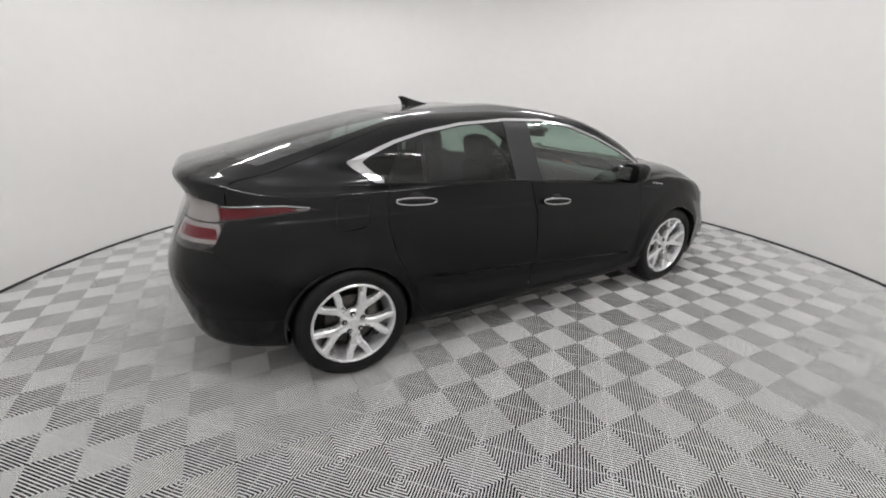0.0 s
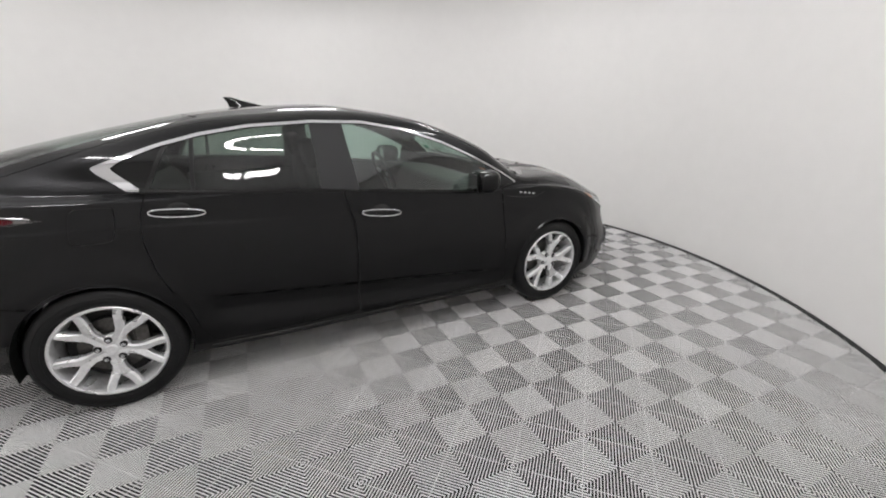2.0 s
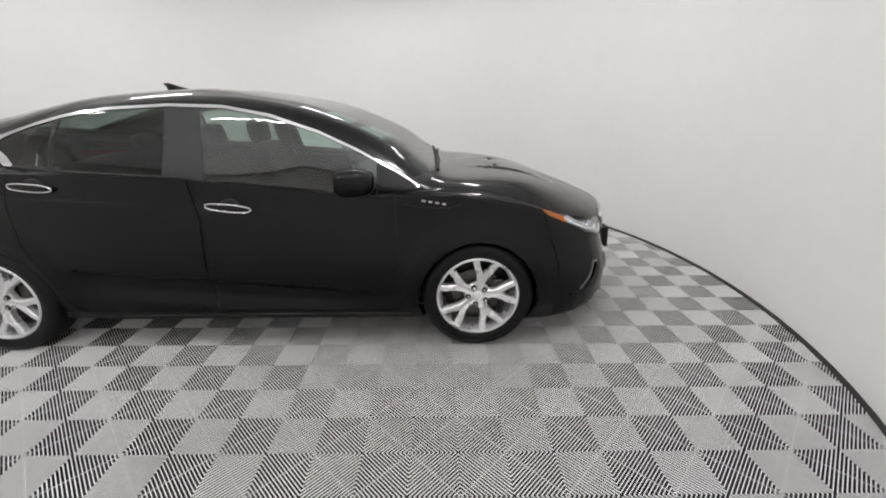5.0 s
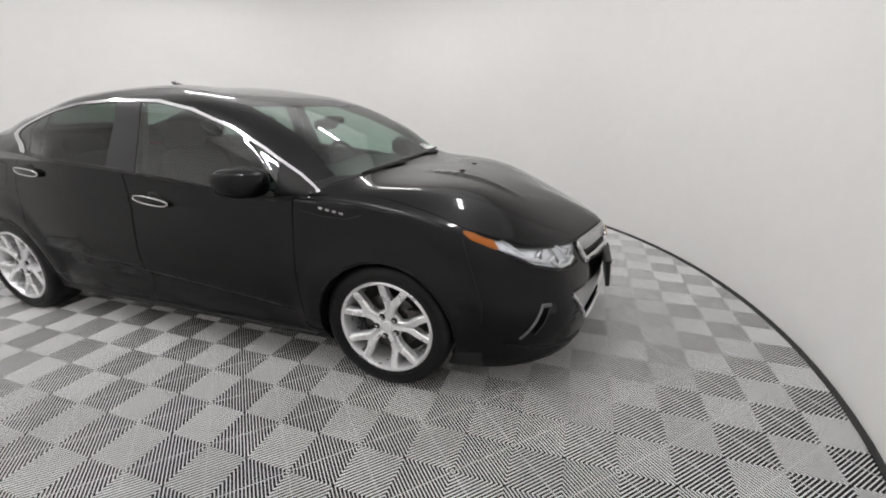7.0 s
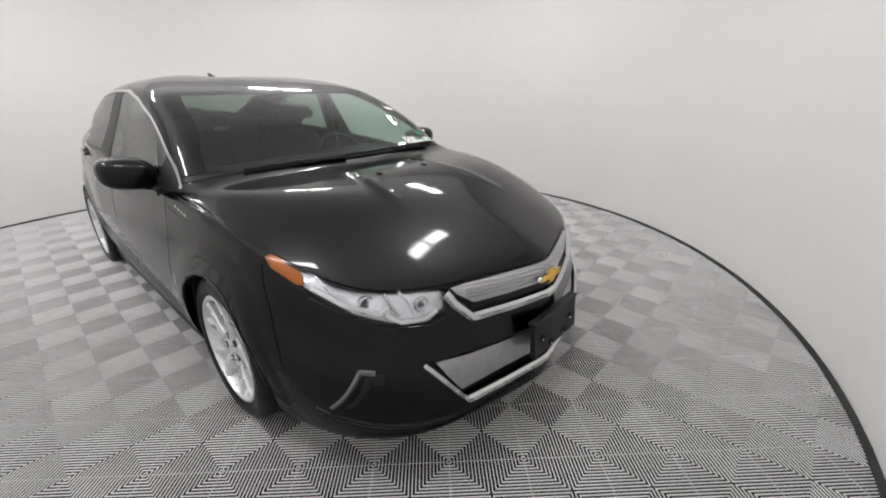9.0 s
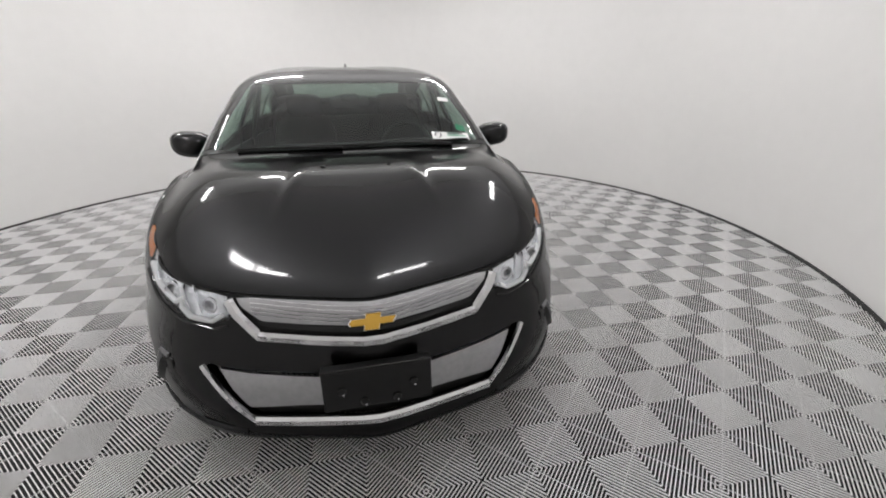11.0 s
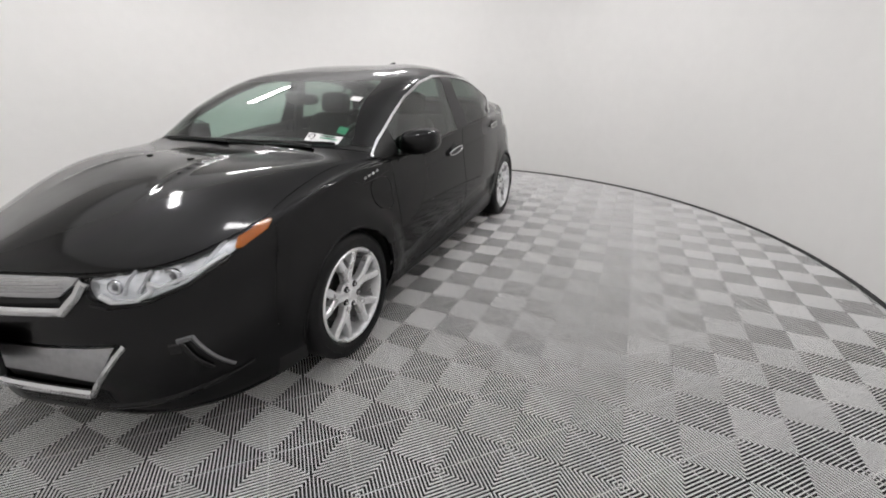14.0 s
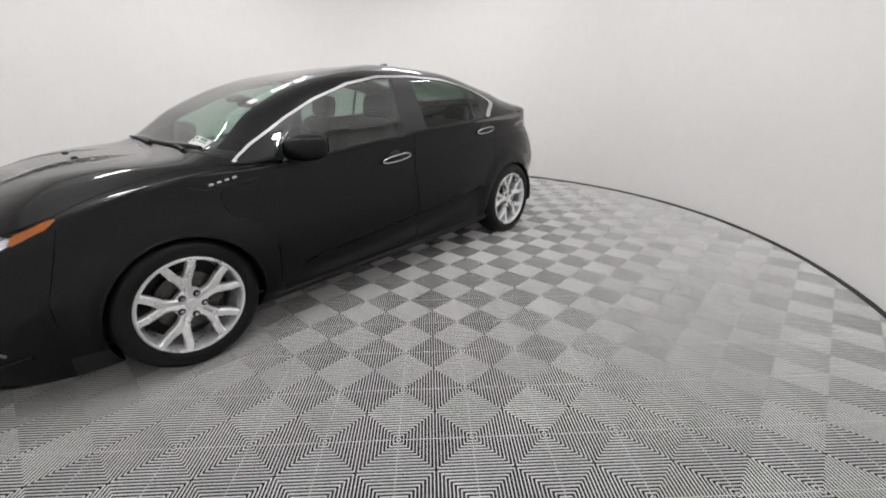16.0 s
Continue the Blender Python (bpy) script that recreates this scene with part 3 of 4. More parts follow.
def groove(name, test, zone=None):
    """A narrow strip along test = 0 becomes a sunken joint; zone limits it to a part of the skin."""
    global rest
    v = shell.all()
    ok = np.ones(len(v), bool) if zone is None else zone(v[:, 0], v[:, 1], v[:, 2], v[:, 6], v[:, 7])
    some = [f for f in rest if all(ok[i] for i in f)]
    other = [f for f in rest if not all(ok[i] for i in f)]
    wide, far = shell.cut(some, lambda *k: test(*k) + GAP)
    near, strip_faces = shell.cut(wide, lambda *k: test(*k) - GAP)
    gaps[name], rest = strip_faces, other + far + near


DOOR_F = inside([(0.90, 0.99), (0.895, 0.86), (0.90, 0.67), (0.915, 0.30), (0.90, 0.245), (-0.125, 0.245), (-0.118, 0.80), (-0.155, 0.95), (-0.175, 1.08), (0.5, 1.02)])
DOOR_R = inside([(-0.182, 1.08), (-0.163, 0.95), (-0.126, 0.80), (-0.133, 0.245), (-0.90, 0.25), (-0.965, 0.36), (-0.985, 0.47), (-1.08, 0.66), (-1.115, 0.83), (-1.11, 0.95), (-1.07, 1.07), (-0.6, 1.10)])
FUEL = inside([(-1.21, 1.005), (-1.20, 0.985), (-1.215, 0.87), (-1.24, 0.85), (-1.37, 0.85), (-1.39, 0.87), (-1.375, 0.985), (-1.35, 1.005)], 2)
CHARGE = inside([(0.945, 0.83), (0.935, 0.73), (0.95, 0.68), (1.03, 0.67), (1.11, 0.72), (1.13, 0.80), (1.10, 0.845), (1.02, 0.85)], 2)
on = lambda d: (lambda x, y, z, l, t: np.minimum(d(x, z), np.minimum(np.abs(y) - 0.6, 10.4 - l)))
hood_edge = lambda x, y, z, l, t: np.minimum(np.minimum(l - 7.10 - 1.3 * step(2.10, 1.35, x), 10.06 - l) * 0.08, (radians(52.0) - t) * 0.8)
front_edge = lambda x, y, z, l, t: np.minimum(x - 1.70 - 0.35 * np.clip(0.80 - z, 0, 0.3), 7.08 - l)
lift_edge = lambda x, y, z, l, t: np.minimum(np.minimum((l - 6.0) * 0.1, (12.0 - l) * 0.1), np.minimum((t - radians(140)) * 0.5, 0.66 - np.abs(y)))
groove("hood_gap", hood_edge, lambda x, y, z, l, t: x > 0.85)
groove("door_gap", on(DOOR_F), lambda x, y, z, l, t: (np.abs(y) > 0.62) & (l < 10.3))
groove("rear_door_gap", on(DOOR_R), lambda x, y, z, l, t: (np.abs(y) > 0.62) & (l < 10.3))
groove("bumper_gap", front_edge, lambda x, y, z, l, t: (l > 3) & (l < 6.95) & (z > 0.40) & (x > 1.5))
BUMP_R = inside([(-2.5, 0.79), (-1.96, 0.79), (-1.90, 0.72), (-1.82, 0.65), (-1.74, 0.61), (-1.6, 0.588), (-1.4, 0.58), (-1.4, -0.2), (-2.5, -0.2)])
groove("rear_bumper_gap", lambda x, y, z, l, t: BUMP_R(x, z), lambda x, y, z, l, t: (l > 3) & (z > 0.5) & (x < -1.45))
groove("liftgate_gap", lift_edge, lambda x, y, z, l, t: x < -0.8)
groove("fuel_gap", lambda x, y, z, l, t: FUEL(x, z), lambda x, y, z, l, t: y < -0.5)
groove("charge_gap", lambda x, y, z, l, t: CHARGE(x, z), lambda x, y, z, l, t: y > 0.5)
hood, rest = shell.cut(rest, hood_edge)
roof, rest = shell.cut(rest, lambda x, y, z, l, t: l - 12.02)
lift, rest = shell.cut(rest, lift_edge)
door_f, rest = shell.cut(rest, on(DOOR_F))
door_r, rest = shell.cut(rest, on(DOOR_R))
fuel, rest = shell.cut(rest, lambda x, y, z, l, t: np.minimum(FUEL(x, z), -0.5 - y))
charge, rest = shell.cut(rest, lambda x, y, z, l, t: np.minimum(CHARGE(x, z), y - 0.5))
bumper_f, rest = shell.cut(rest, front_edge)
fender, rest = shell.cut(rest, lambda x, y, z, l, t: np.minimum(np.minimum(x - 0.905, np.abs(y) - 0.4), np.minimum(z - 0.245, 9.9 - l)))
sill, rest = shell.cut(rest, lambda x, y, z, l, t: np.minimum(np.minimum(0.242 - z, 1.05 - np.abs(x)), np.abs(y) - 0.5))
diffuser, rest = shell.cut(rest, lambda x, y, z, l, t: np.minimum(-1.62 - x, 2.9 - l))
bumper_r, rest = shell.cut(rest, lambda x, y, z, l, t: np.minimum(-1.60 - x, BUMP_R(x, z)))
quarter, rest = shell.cut(rest, lambda x, y, z, l, t: np.minimum(np.minimum(-0.9 - x, np.abs(y) - 0.4), np.minimum(z - 0.245, 10.0 - l)))
cowl, rest = shell.cut(rest, lambda x, y, z, l, t: np.minimum(np.minimum(l - 9.8, 10.2 - l), (radians(50) - t)))

for name, faces in gaps.items():
    if name in ("hood_gap", "liftgate_gap"):
        shell.panel(name, faces, SEAM, car, -0.008, 0.0)
    else:
        for some in sides(faces):
            shell.panel(name, some, SEAM, car, -0.008, 0.0)
shell.panel("fuel_door", fuel, PAINT, car)
shell.panel("charge_door", charge, PAINT, car)
shell.panel("cowl_panel", cowl, PLASTIC, car, -0.004)
under, rest = shell.cut(rest, lambda x, y, z, l, t: 0.5 - z)
shell.panel("underside", under, SEAM, car, 0.0, 0.0)
shell.panel("body_frame", rest, PAINT, car, 0.0, 0.0)
shell.panel("hood", hood, PAINT, car, 0.001, 0.02)
shell.panel("roof", roof, PAINT, car)
shell.panel("liftgate", lift, PAINT, car)
shell.panel("front_bumper", bumper_f, PAINT, car)
shell.panel("rear_bumper", bumper_r, PAINT, car)
shell.panel("rear_diffuser", diffuser, GLOSS_BLACK, car)
both("fender", fender, PAINT)
both("quarter_panel", quarter, PAINT)
both("sill", sill, PLASTIC)
both("front_door", door_f, PAINT)
both("rear_door", door_r, PAINT)
shell.panel("windscreen", windscreen, GLASS_F, car, 0.0, 0.0, "clear windscreen")
shell.panel("rear_window", rear_glass, GLASS_B, car, 0.0, 0.0, "sloping rear window")
both("front_window", glass_f, GLASS_S, thick=0)
both("rear_window_pane", glass_r, GLASS_R, thick=0, label="dark tinted pane")
both("vent_window", glass_v, GLASS_R, thick=0)
both("quarter_window", glass_q, GLOSS_BLACK)
both("door_pillar", pillar, PILLAR, lift=0.002)
both("sail_trim", sail, PLASTIC)
both("window_bar", bar, PLASTIC)
both("quarter_bar", bar2, PLASTIC)
both("window_seal", seal, PLASTIC, lift=0.002)
both("chrome_trim", bright, CHROME, lift=0.005, label="bright chrome window trim")
lights = both("headlight", head, LENS, thick=0.0, label="clear headlight with amber corner")
amber, clear = shell.cut(head, lambda x, y, z, l, t: np.minimum(np.abs(y) - 0.748 - 0.30 * (0.76 - z), z - 0.735))
for lamp, some in zip(lights, sides(amber)):
    shell.panel("side_marker", some, AMBER, lamp, -0.006, 0.004, "amber corner reflector")
rimmed, clear = shell.cut(clear, lambda x, y, z, l, t: 0.008 - HEAD(np.abs(y), z))
for lamp, some in zip(lights, sides(rimmed)):
    shell.panel("lamp_bezel", some, GLOSS_BLACK, lamp, -0.004, 0.03)
for lamp, some in zip(lights, sides(clear)):
    shell.panel("reflector", some, LAMP_SILVER, lamp, -0.016, 0.0)
tails = both("tail_light", tail, LENS, lift=0.001, thick=0.0, label="red and clear wraparound tail light")
inset = lambda x, z, d: TAIL(x, z) - d
spear, t_rest = shell.cut(tail, lambda x, y, z, l, t: np.minimum(inset(x, z, 0.008), np.minimum(x + 1.895, -1.56 - x)))
tip, t_rest = shell.cut(t_rest, lambda x, y, z, l, t: np.minimum(inset(x, z, 0.006), x + 1.565))
block, t_rest = shell.cut(t_rest, lambda x, y, z, l, t: np.minimum(np.minimum(-1.90 - x, np.abs(y) - 0.42), np.minimum(z - 0.92, 1.012 - z)))
crown, t_rest = shell.cut(t_rest, lambda x, y, z, l, t: np.minimum(np.minimum(inset(x, z, 0.006), -1.93 - x), np.minimum(z - 1.018, np.abs(y) - 0.44)))
frame_low, t_rest = shell.cut(t_rest, lambda x, y, z, l, t: np.minimum(np.minimum(-1.905 - x, np.abs(y) - 0.40), np.minimum(z - 0.822, 0.912 - z)))
low_red, frame_low = shell.cut(frame_low, lambda x, y, z, l, t: np.minimum(np.minimum(-1.922 - x, np.abs(y) - 0.43), np.minimum(z - 0.843, 0.892 - z)))
for name, faces, mat, label in (("brake_lamp", spear, RED, "deep red lens"), ("lamp_tip", tip, CLEAR, "pale clear lens tip"), ("reversing_lamp", block, CLEAR, "pale clear lens"),
                                ("upper_red_lens", crown, RED, "deep red lens"), ("lower_lens", low_red, RED, "deep red lens"), ("lens_border", frame_low, CLEAR, "pale lens border")):
    for lamp, some in zip(tails, sides(faces)):
        shell.panel(name, some, mat, lamp, -0.004, 0.004, label)
for lamp, some in zip(tails, sides(t_rest)):
    shell.panel("lamp_housing", some, SMOKE, lamp, -0.010, 0.0)
grille = shell.panel("upper_grille", upper, SATIN, car, 0.0, 0.02, "satin silver upper grille panel")
shell.panel("grille_slot", slot, SEAM, car, -0.012, 0.0)
shell.panel("lower_grille", lower, SEAM, car, -0.03, 0.0)
shell.panel("lower_grille_panel", mesh_low, SATIN, car, -0.012, 0.012, "satin silver lower grille panel")

# ---- wheels ----
def wheel(x, y, turn=0.0):
    """One wheel, its outer face towards -y."""
    w = new("wheel")
    w.parent = car
    prof = [(0.232, -0.090), (0.240, -0.099), (0.264, -0.106), (0.292, -0.104), (0.311, -0.092), (0.320, -0.072), (0.3225, -0.03), (0.3225, 0.03),
            (0.320, 0.072), (0.312, 0.092), (0.292, 0.104), (0.262, 0.108), (0.240, 0.100), (0.232, 0.092)]
    tyre = part("tyre", revolve(prof, 72), RUBBER, w, smooth=True)
    for r in (0.250, 0.283):
        part("sidewall_ring", revolve([(r, -0.1055), (r + 0.002, -0.108), (r + 0.004, -0.1055)], 72), RUBBER, tyre, smooth=True)
    barrel = [(0.236, -0.090), (0.238, -0.097), (0.233, -0.102), (0.224, -0.101), (0.219, -0.090), (0.214, -0.06), (0.204, 0.0), (0.212, 0.09), (0.236, 0.095)]
    rim = revolve(barrel, 72)
    outer = [(0.020, 0.032), (0.085, 0.025), (0.112, 0.030), (0.142, 0.047), (0.175, 0.064), (0.222, 0.081)]
    inner = [(0.020, 0.0), (0.080, 0.0), (0.112, 0.0), (0.140, 0.0), (0.176, 0.024), (0.222, 0.045)]
    sink = [0.018, 0.018, 0.013, 0.009, 0.005, 0.0]
    for k in range(5):
        a = math.radians(90 + turn + 72 * k)
        d, n = Vector((math.cos(a), 0, math.sin(a))), Vector((-math.sin(a), 0, math.cos(a)))
        for side in (-1, 1):
            rows = []
            for q in range(6):
                o = d * outer[q][0] + n * side * outer[q][1]
                i = d * inner[q][0] + n * side * inner[q][1]
                top = -0.098 + sink[q]
                joined = inner[q][1] == 0.0
                ring = [(o, top + 0.040), (o, top + 0.007), (o.lerp(i, 0.22), top), (o.lerp(i, 0.60), top + 0.001), (i if joined else o.lerp(i, 0.84), top + (0.005 if joined else 0.001)), (i, top + 0.007), (i, top + 0.040)]
                rows.append([rim.verts.new((p.x, h, p.z)) for p, h in ring])
            for q in range(5):
                for e in range(6):
                    rim.faces.new((rows[q][e], rows[q][e + 1], rows[q + 1][e + 1], rows[q + 1][e]))
    bmesh.ops.recalc_face_normals(rim, faces=rim.faces)
    r = part("rim", rim, ALLOY, w, "silver five-spoke alloy rim", smooth=True)
    r.data.set_sharp_from_angle(angle=radians(28))
    part("hub", revolve([(0.0, -0.074), (0.066, -0.074), (0.074, -0.066), (0.076, -0.04), (0.0, -0.04)], 40), ALLOY, w, smooth=False)
    part("hub_cap", revolve([(0.0, -0.086), (0.022, -0.085), (0.027, -0.081), (0.028, -0.074)], 28), ALLOY, w)
    for k in range(5):
        a = math.radians(90 + turn + 36 + 72 * k)
        part("nut_pocket", revolve([(0.0, -0.001), (0.0155, -0.001), (0.017, 0.004)], 16), SEAM, w, m=pose(0.054 * math.cos(a), -0.0805, 0.054 * math.sin(a)))
        part("lug_nut", revolve([(0, -0.012), (0.0075, -0.012), (0.0095, -0.007), (0.0095, 0.0)], 12), CHROME, w, m=pose(0.054 * math.cos(a), -0.081, 0.054 * math.sin(a)))
    part("brake_disc", revolve([(0.05, -0.02), (0.145, -0.02), (0.145, 0.0), (0.05, 0.0)], 40), DISC, w)
    part("brake_caliper", box(0.07, 0.06, 0.13, 0.015, (0.12, -0.012, 0.02)), DISC, w)
    part("wheel_back", revolve([(0.0, 0.03), (0.2, 0.03)], 32), SEAM, w)
    w.matrix_basis = pose(x, y, 0.322, 0, 0, 0 if y < 0 else 180)
    return w


for x in (1.347, -1.347):
    for y in (-0.775, 0.775):
        wheel(x, y, turn={(1, -1): -12, (-1, -1): 39, (1, 1): 5, (-1, 1): 10}[(1 if x > 0 else -1, 1 if y > 0 else -1)])
        # liner of the wheel opening
        side = -1 if y < 0 else 1
        bm = bmesh.new()
        prev = None
        for k in range(25):
            a = math.pi * (-0.06 + 1.12 * k / 24)
            px, pz = x + 0.354 * math.cos(a), 0.318 + 0.354 * math.sin(a)
            pair = [bm.verts.new((px, side * 0.50, pz)), bm.verts.new((px, side * 0.872, pz))]
            if prev:
                bm.faces.new((prev[0], prev[1], pair[1], pair[0]))
            prev = pair
        part("wheel_liner", bm, SEAM, car)
part("underbody", box(3.5, 1.3, 0.05, 0.01, (0.1, 0, 0.20)), SEAM, car)


# ---- fittings on the skin ----
FLAT = np.concatenate([GRID, NRM, np.repeat(LEVEL[:, None], C, 1)[..., None]], 2).reshape(-1, 7)


def skin_side(x, z, side, out=0.0):
    """The point of the flank at x, z, and its outward normal."""
    q = FLAT[(FLAT[:, 1] * side > 0.4) & (FLAT[:, 6] > 2) & (FLAT[:, 6] < 12.5)]
    p = q[np.argmin((q[:, 0] - x) ** 2 + (q[:, 2] - z) ** 2)]
    n = p[3:6]
    y = p[1] - (n[0] * (x - p[0]) + n[2] * (z - p[2])) / n[1]
    return Vector((x, y, z)) + Vector(n) * out, Vector(n)


def skin_front(y, z, out=0.0):
    q = FLAT[(FLAT[:, 0] > 1.5) & (FLAT[:, 6] > 1) & (FLAT[:, 6] < 8.2)]
    p = q[np.argmin((q[:, 1] - y) ** 2 + (q[:, 2] - z) ** 2)]
    n = p[3:6]
    x = p[0] - (n[1] * (y - p[1]) + n[2] * (z - p[2])) / n[0]
    return Vector((x, y, z)) + Vector(n) * out, Vector(n)


def skin_top(x, y, out=0.0):
    q = FLAT[FLAT[:, 6] > 7.2]
    p = q[np.argmin((q[:, 0] - x) ** 2 + (q[:, 1] - y) ** 2)]
    n = p[3:6]
    z = p[2] - (n[0] * (x - p[0]) + n[1] * (y - p[1])) / n[2]
    return Vector((x, y, z)) + Vector(n) * out, Vector(n)


def finer(points, m=6):
    """Points between the given ones, on straight lines."""
    out = []
    for a, b in zip(points, points[1:]):
        out += [tuple(np.array(a) + (np.array(b) - np.array(a)) * k / m) for k in range(m)]
    return out + [tuple(points[-1])]


def strip(name, points, profile, mat, parent, out=0.0, where="front", label="", side=1, up=(1, 0, 0)):
    fn = {"front": lambda p: skin_front(p[0], p[1], out)[0], "side": lambda p: skin_side(p[0], p[1], side, out)[0], "top": lambda p: skin_top(p[0], p[1], out)[0]}[where]
    return part(name, sweep([fn(p) for p in finer(points)], profile, up=up), mat, parent, label, smooth=False)


def bar_profile(h, d, lip=0.35):
    """Section of a trim bar: half height h, depth d, with sloping edges."""
    return [(-h, -d * 0.6), (-h, d * 0.2), (-h * (1 - lip), d), (h * (1 - lip), d), (h, d * 0.2), (h, -d * 0.6)]


# chrome of the nose
strip("grille_chrome", [(0.428, 0.682), (0.405, 0.640), (0.345, 0.575), (0.17, 0.572), (0.0, 0.576), (-0.17, 0.572), (-0.345, 0.575), (-0.405, 0.640), (-0.428, 0.682)],
      bar_profile(0.0175, 0.012, 0.5), CHROME, car, 0.003, label="chrome strip in a flat V")
strip("grille_shadow_slot", [(0.34, 0.618), (0.17, 0.610), (0.0, 0.612), (-0.17, 0.610), (-0.34, 0.618)], bar_profile(0.008, 0.001), SEAM, car, 0.001)
strip("lower_chrome", [(0.40, 0.270), (0.22, 0.271), (0.0, 0.276), (-0.22, 0.271), (-0.40, 0.270)],
      bar_profile(0.018, 0.012, 0.5), CHROME, car, 0.003, label="chrome strip along the lower grille")
for s in (-1, 1):
    strip("lower_chrome_arm", [(s * 0.392, 0.262), (s * 0.46, 0.345), (s * 0.545, 0.465)], bar_profile(0.010, 0.009), CHROME, car, 0.003)
for k in range(5):
    z = 0.636 + 0.012 * k
    strip("grille_line", [(-0.36, z + 0.010), (-0.15, z), (0.0, z), (0.15, z), (0.36, z + 0.010)], bar_profile(0.0016, 0.0018), CHROME, car, 0.001)
for s in (-1, 1):
    strip("fog_trim", [(s * 0.675, 0.462), (s * 0.708, 0.468), (s * 0.730, 0.425), (s * 0.754, 0.372), (s * 0.775, 0.322)], bar_profile(0.009, 0.007), DARK_SATIN, car, 0.0, label="satin fog lamp trim")
    strip("fog_recess", [(s * 0.66, 0.436), (s * 0.69, 0.438), (s * 0.712, 0.39), (s * 0.74, 0.335)], bar_profile(0.022, 0.004), SEAM, car, -0.001)
    strip("bumper_blade", [(s * 0.44, 0.215), (s * 0.56, 0.228), (s * 0.66, 0.248), (s * 0.75, 0.275), (s * 0.80, 0.30)], bar_profile(0.012, 0.009, 0.7), PAINT, car, 0.0)

# emblem: plain gold shape with a bright rim
def emblem(size, mat, thick, out):
    bm = bmesh.new()
    pts = [(-1, 0.0), (-0.86, 0.42), (-0.30, 0.42), (-0.26, 1.0), (0.38, 1.0), (0.34, 0.42), (1.0, 0.42), (0.86, -0.35), (0.30, -0.35), (0.26, -1.0), (-0.38, -1.0), (-0.34, -0.35), (-0.92, -0.35)]
    low = [bm.verts.new((0, y * size, z * size * 0.36)) for y, z in pts]
    top = [bm.verts.new((thick, v.co.y * 0.97, v.co.z * 0.95)) for v in low]
    bm.faces.new(top)
    for k in range(len(pts)):
        bm.faces.new((low[k], low[(k + 1) % len(pts)], top[(k + 1) % len(pts)], top[k]))
    bmesh.ops.recalc_face_normals(bm, faces=bm.faces)
    p, n = skin_front(0.0, 0.640, out)
    return bm, Matrix.Translation(p) @ pose(0, 0, 0, 0, -14, 0)


bm, m = emblem(0.076, CHROME, 0.012, 0.0)
badge = part("emblem_rim", bm, CHROME, car, m=m)
bm, m = emblem(0.071, GOLD, 0.016, 0.0)
part("emblem", bm, GOLD, car, "plain gold emblem", m=m)

# plate bracket, empty
bracket = part("plate_bracket", box(0.022, 0.335, 0.140, 0.006), PLASTIC, car, "empty black number plate bracket", m=pose(skin_front(0.0, 0.43)[0].x + 0.016, 0, 0.434, 0, -4, 0))
part("bracket_lip", box(0.035, 0.335, 0.012, 0.003, (0.0, 0, 0.073)), PLASTIC, bracket)
for y, z in ((-0.11, 0.0), (0.11, 0.0), (-0.045, -0.045), (0.055, -0.045)):
    part("bracket_hole", revolve([(0.0, -0.002), (0.010, -0.002), (0.014, -0.006), (0.014, 0.0)], 14), SEAM, bracket, m=pose(0.010, y, z, 0, 0, 90))
    part("screw", revolve([(0.0, -0.003), (0.004, -0.002), (0.005, 0.0)], 8), CHROME, bracket, m=pose(0.013, y + 0.004, z - 0.012, 0, 0, 90))

# inside the headlights: round projectors, bright hooks
for lamp, s in zip(lights, (1, -1)):
    for y, z, r in ((0.650, 0.678, 0.030), (0.505, 0.655, 0.027)):
        p, n = skin_front(s * y, z, -0.026)
        turn = Vector((0, -1, 0)).rotation_difference(Vector((0.93, 0.3 * s, 0.1))).to_matrix().to_4x4()
        part("projector", revolve([(r * 0.72, -0.012), (r * 0.80, -0.016), (r, -0.012), (r, 0.02), (r * 0.72, 0.02)], 28), CHROME, lamp, m=Matrix.Translation(p) @ turn, smooth=True)
        part("projector_lens", revolve([(0.0, -0.014), (r * 0.35, -0.012), (r * 0.65, -0.004), (r * 0.74, 0.004)], 24), DARK_SATIN, lamp, m=Matrix.Translation(p) @ turn, smooth=True)
    strip("light_hook", [(s * 0.462, 0.63), (s * 0.50, 0.606), (s * 0.575, 0.612), (s * 0.605, 0.638), (s * 0.598, 0.664), (s * 0.625, 0.648), (s * 0.70, 0.680), (s * 0.745, 0.725)],
          bar_profile(0.007, 0.008), PAPER, lamp, -0.009, label="white daytime light strip")
    strip("lamp_divider", [(s * 0.595, 0.705), (s * 0.59, 0.665), (s * 0.575, 0.635)], bar_profile(0.006, 0.010), CHROME, lamp, -0.013)
    for q in (0.535, 0.705):
        strip("cell_wall", [(s * (q + 0.018), 0.712 + 0.35 * (q - 0.53)), (s * q, 0.628 + 0.3 * (q - 0.53))], bar_profile(0.0025, 0.010), LAMP_SILVER, lamp, -0.013)
    strip("lamp_edge", [(s * 0.44, 0.603), (s * 0.49, 0.586), (s * 0.60, 0.598), (s * 0.69, 0.641), (s * 0.755, 0.702)], bar_profile(0.004, 0.004), GLOSS_BLACK, lamp, 0.001)

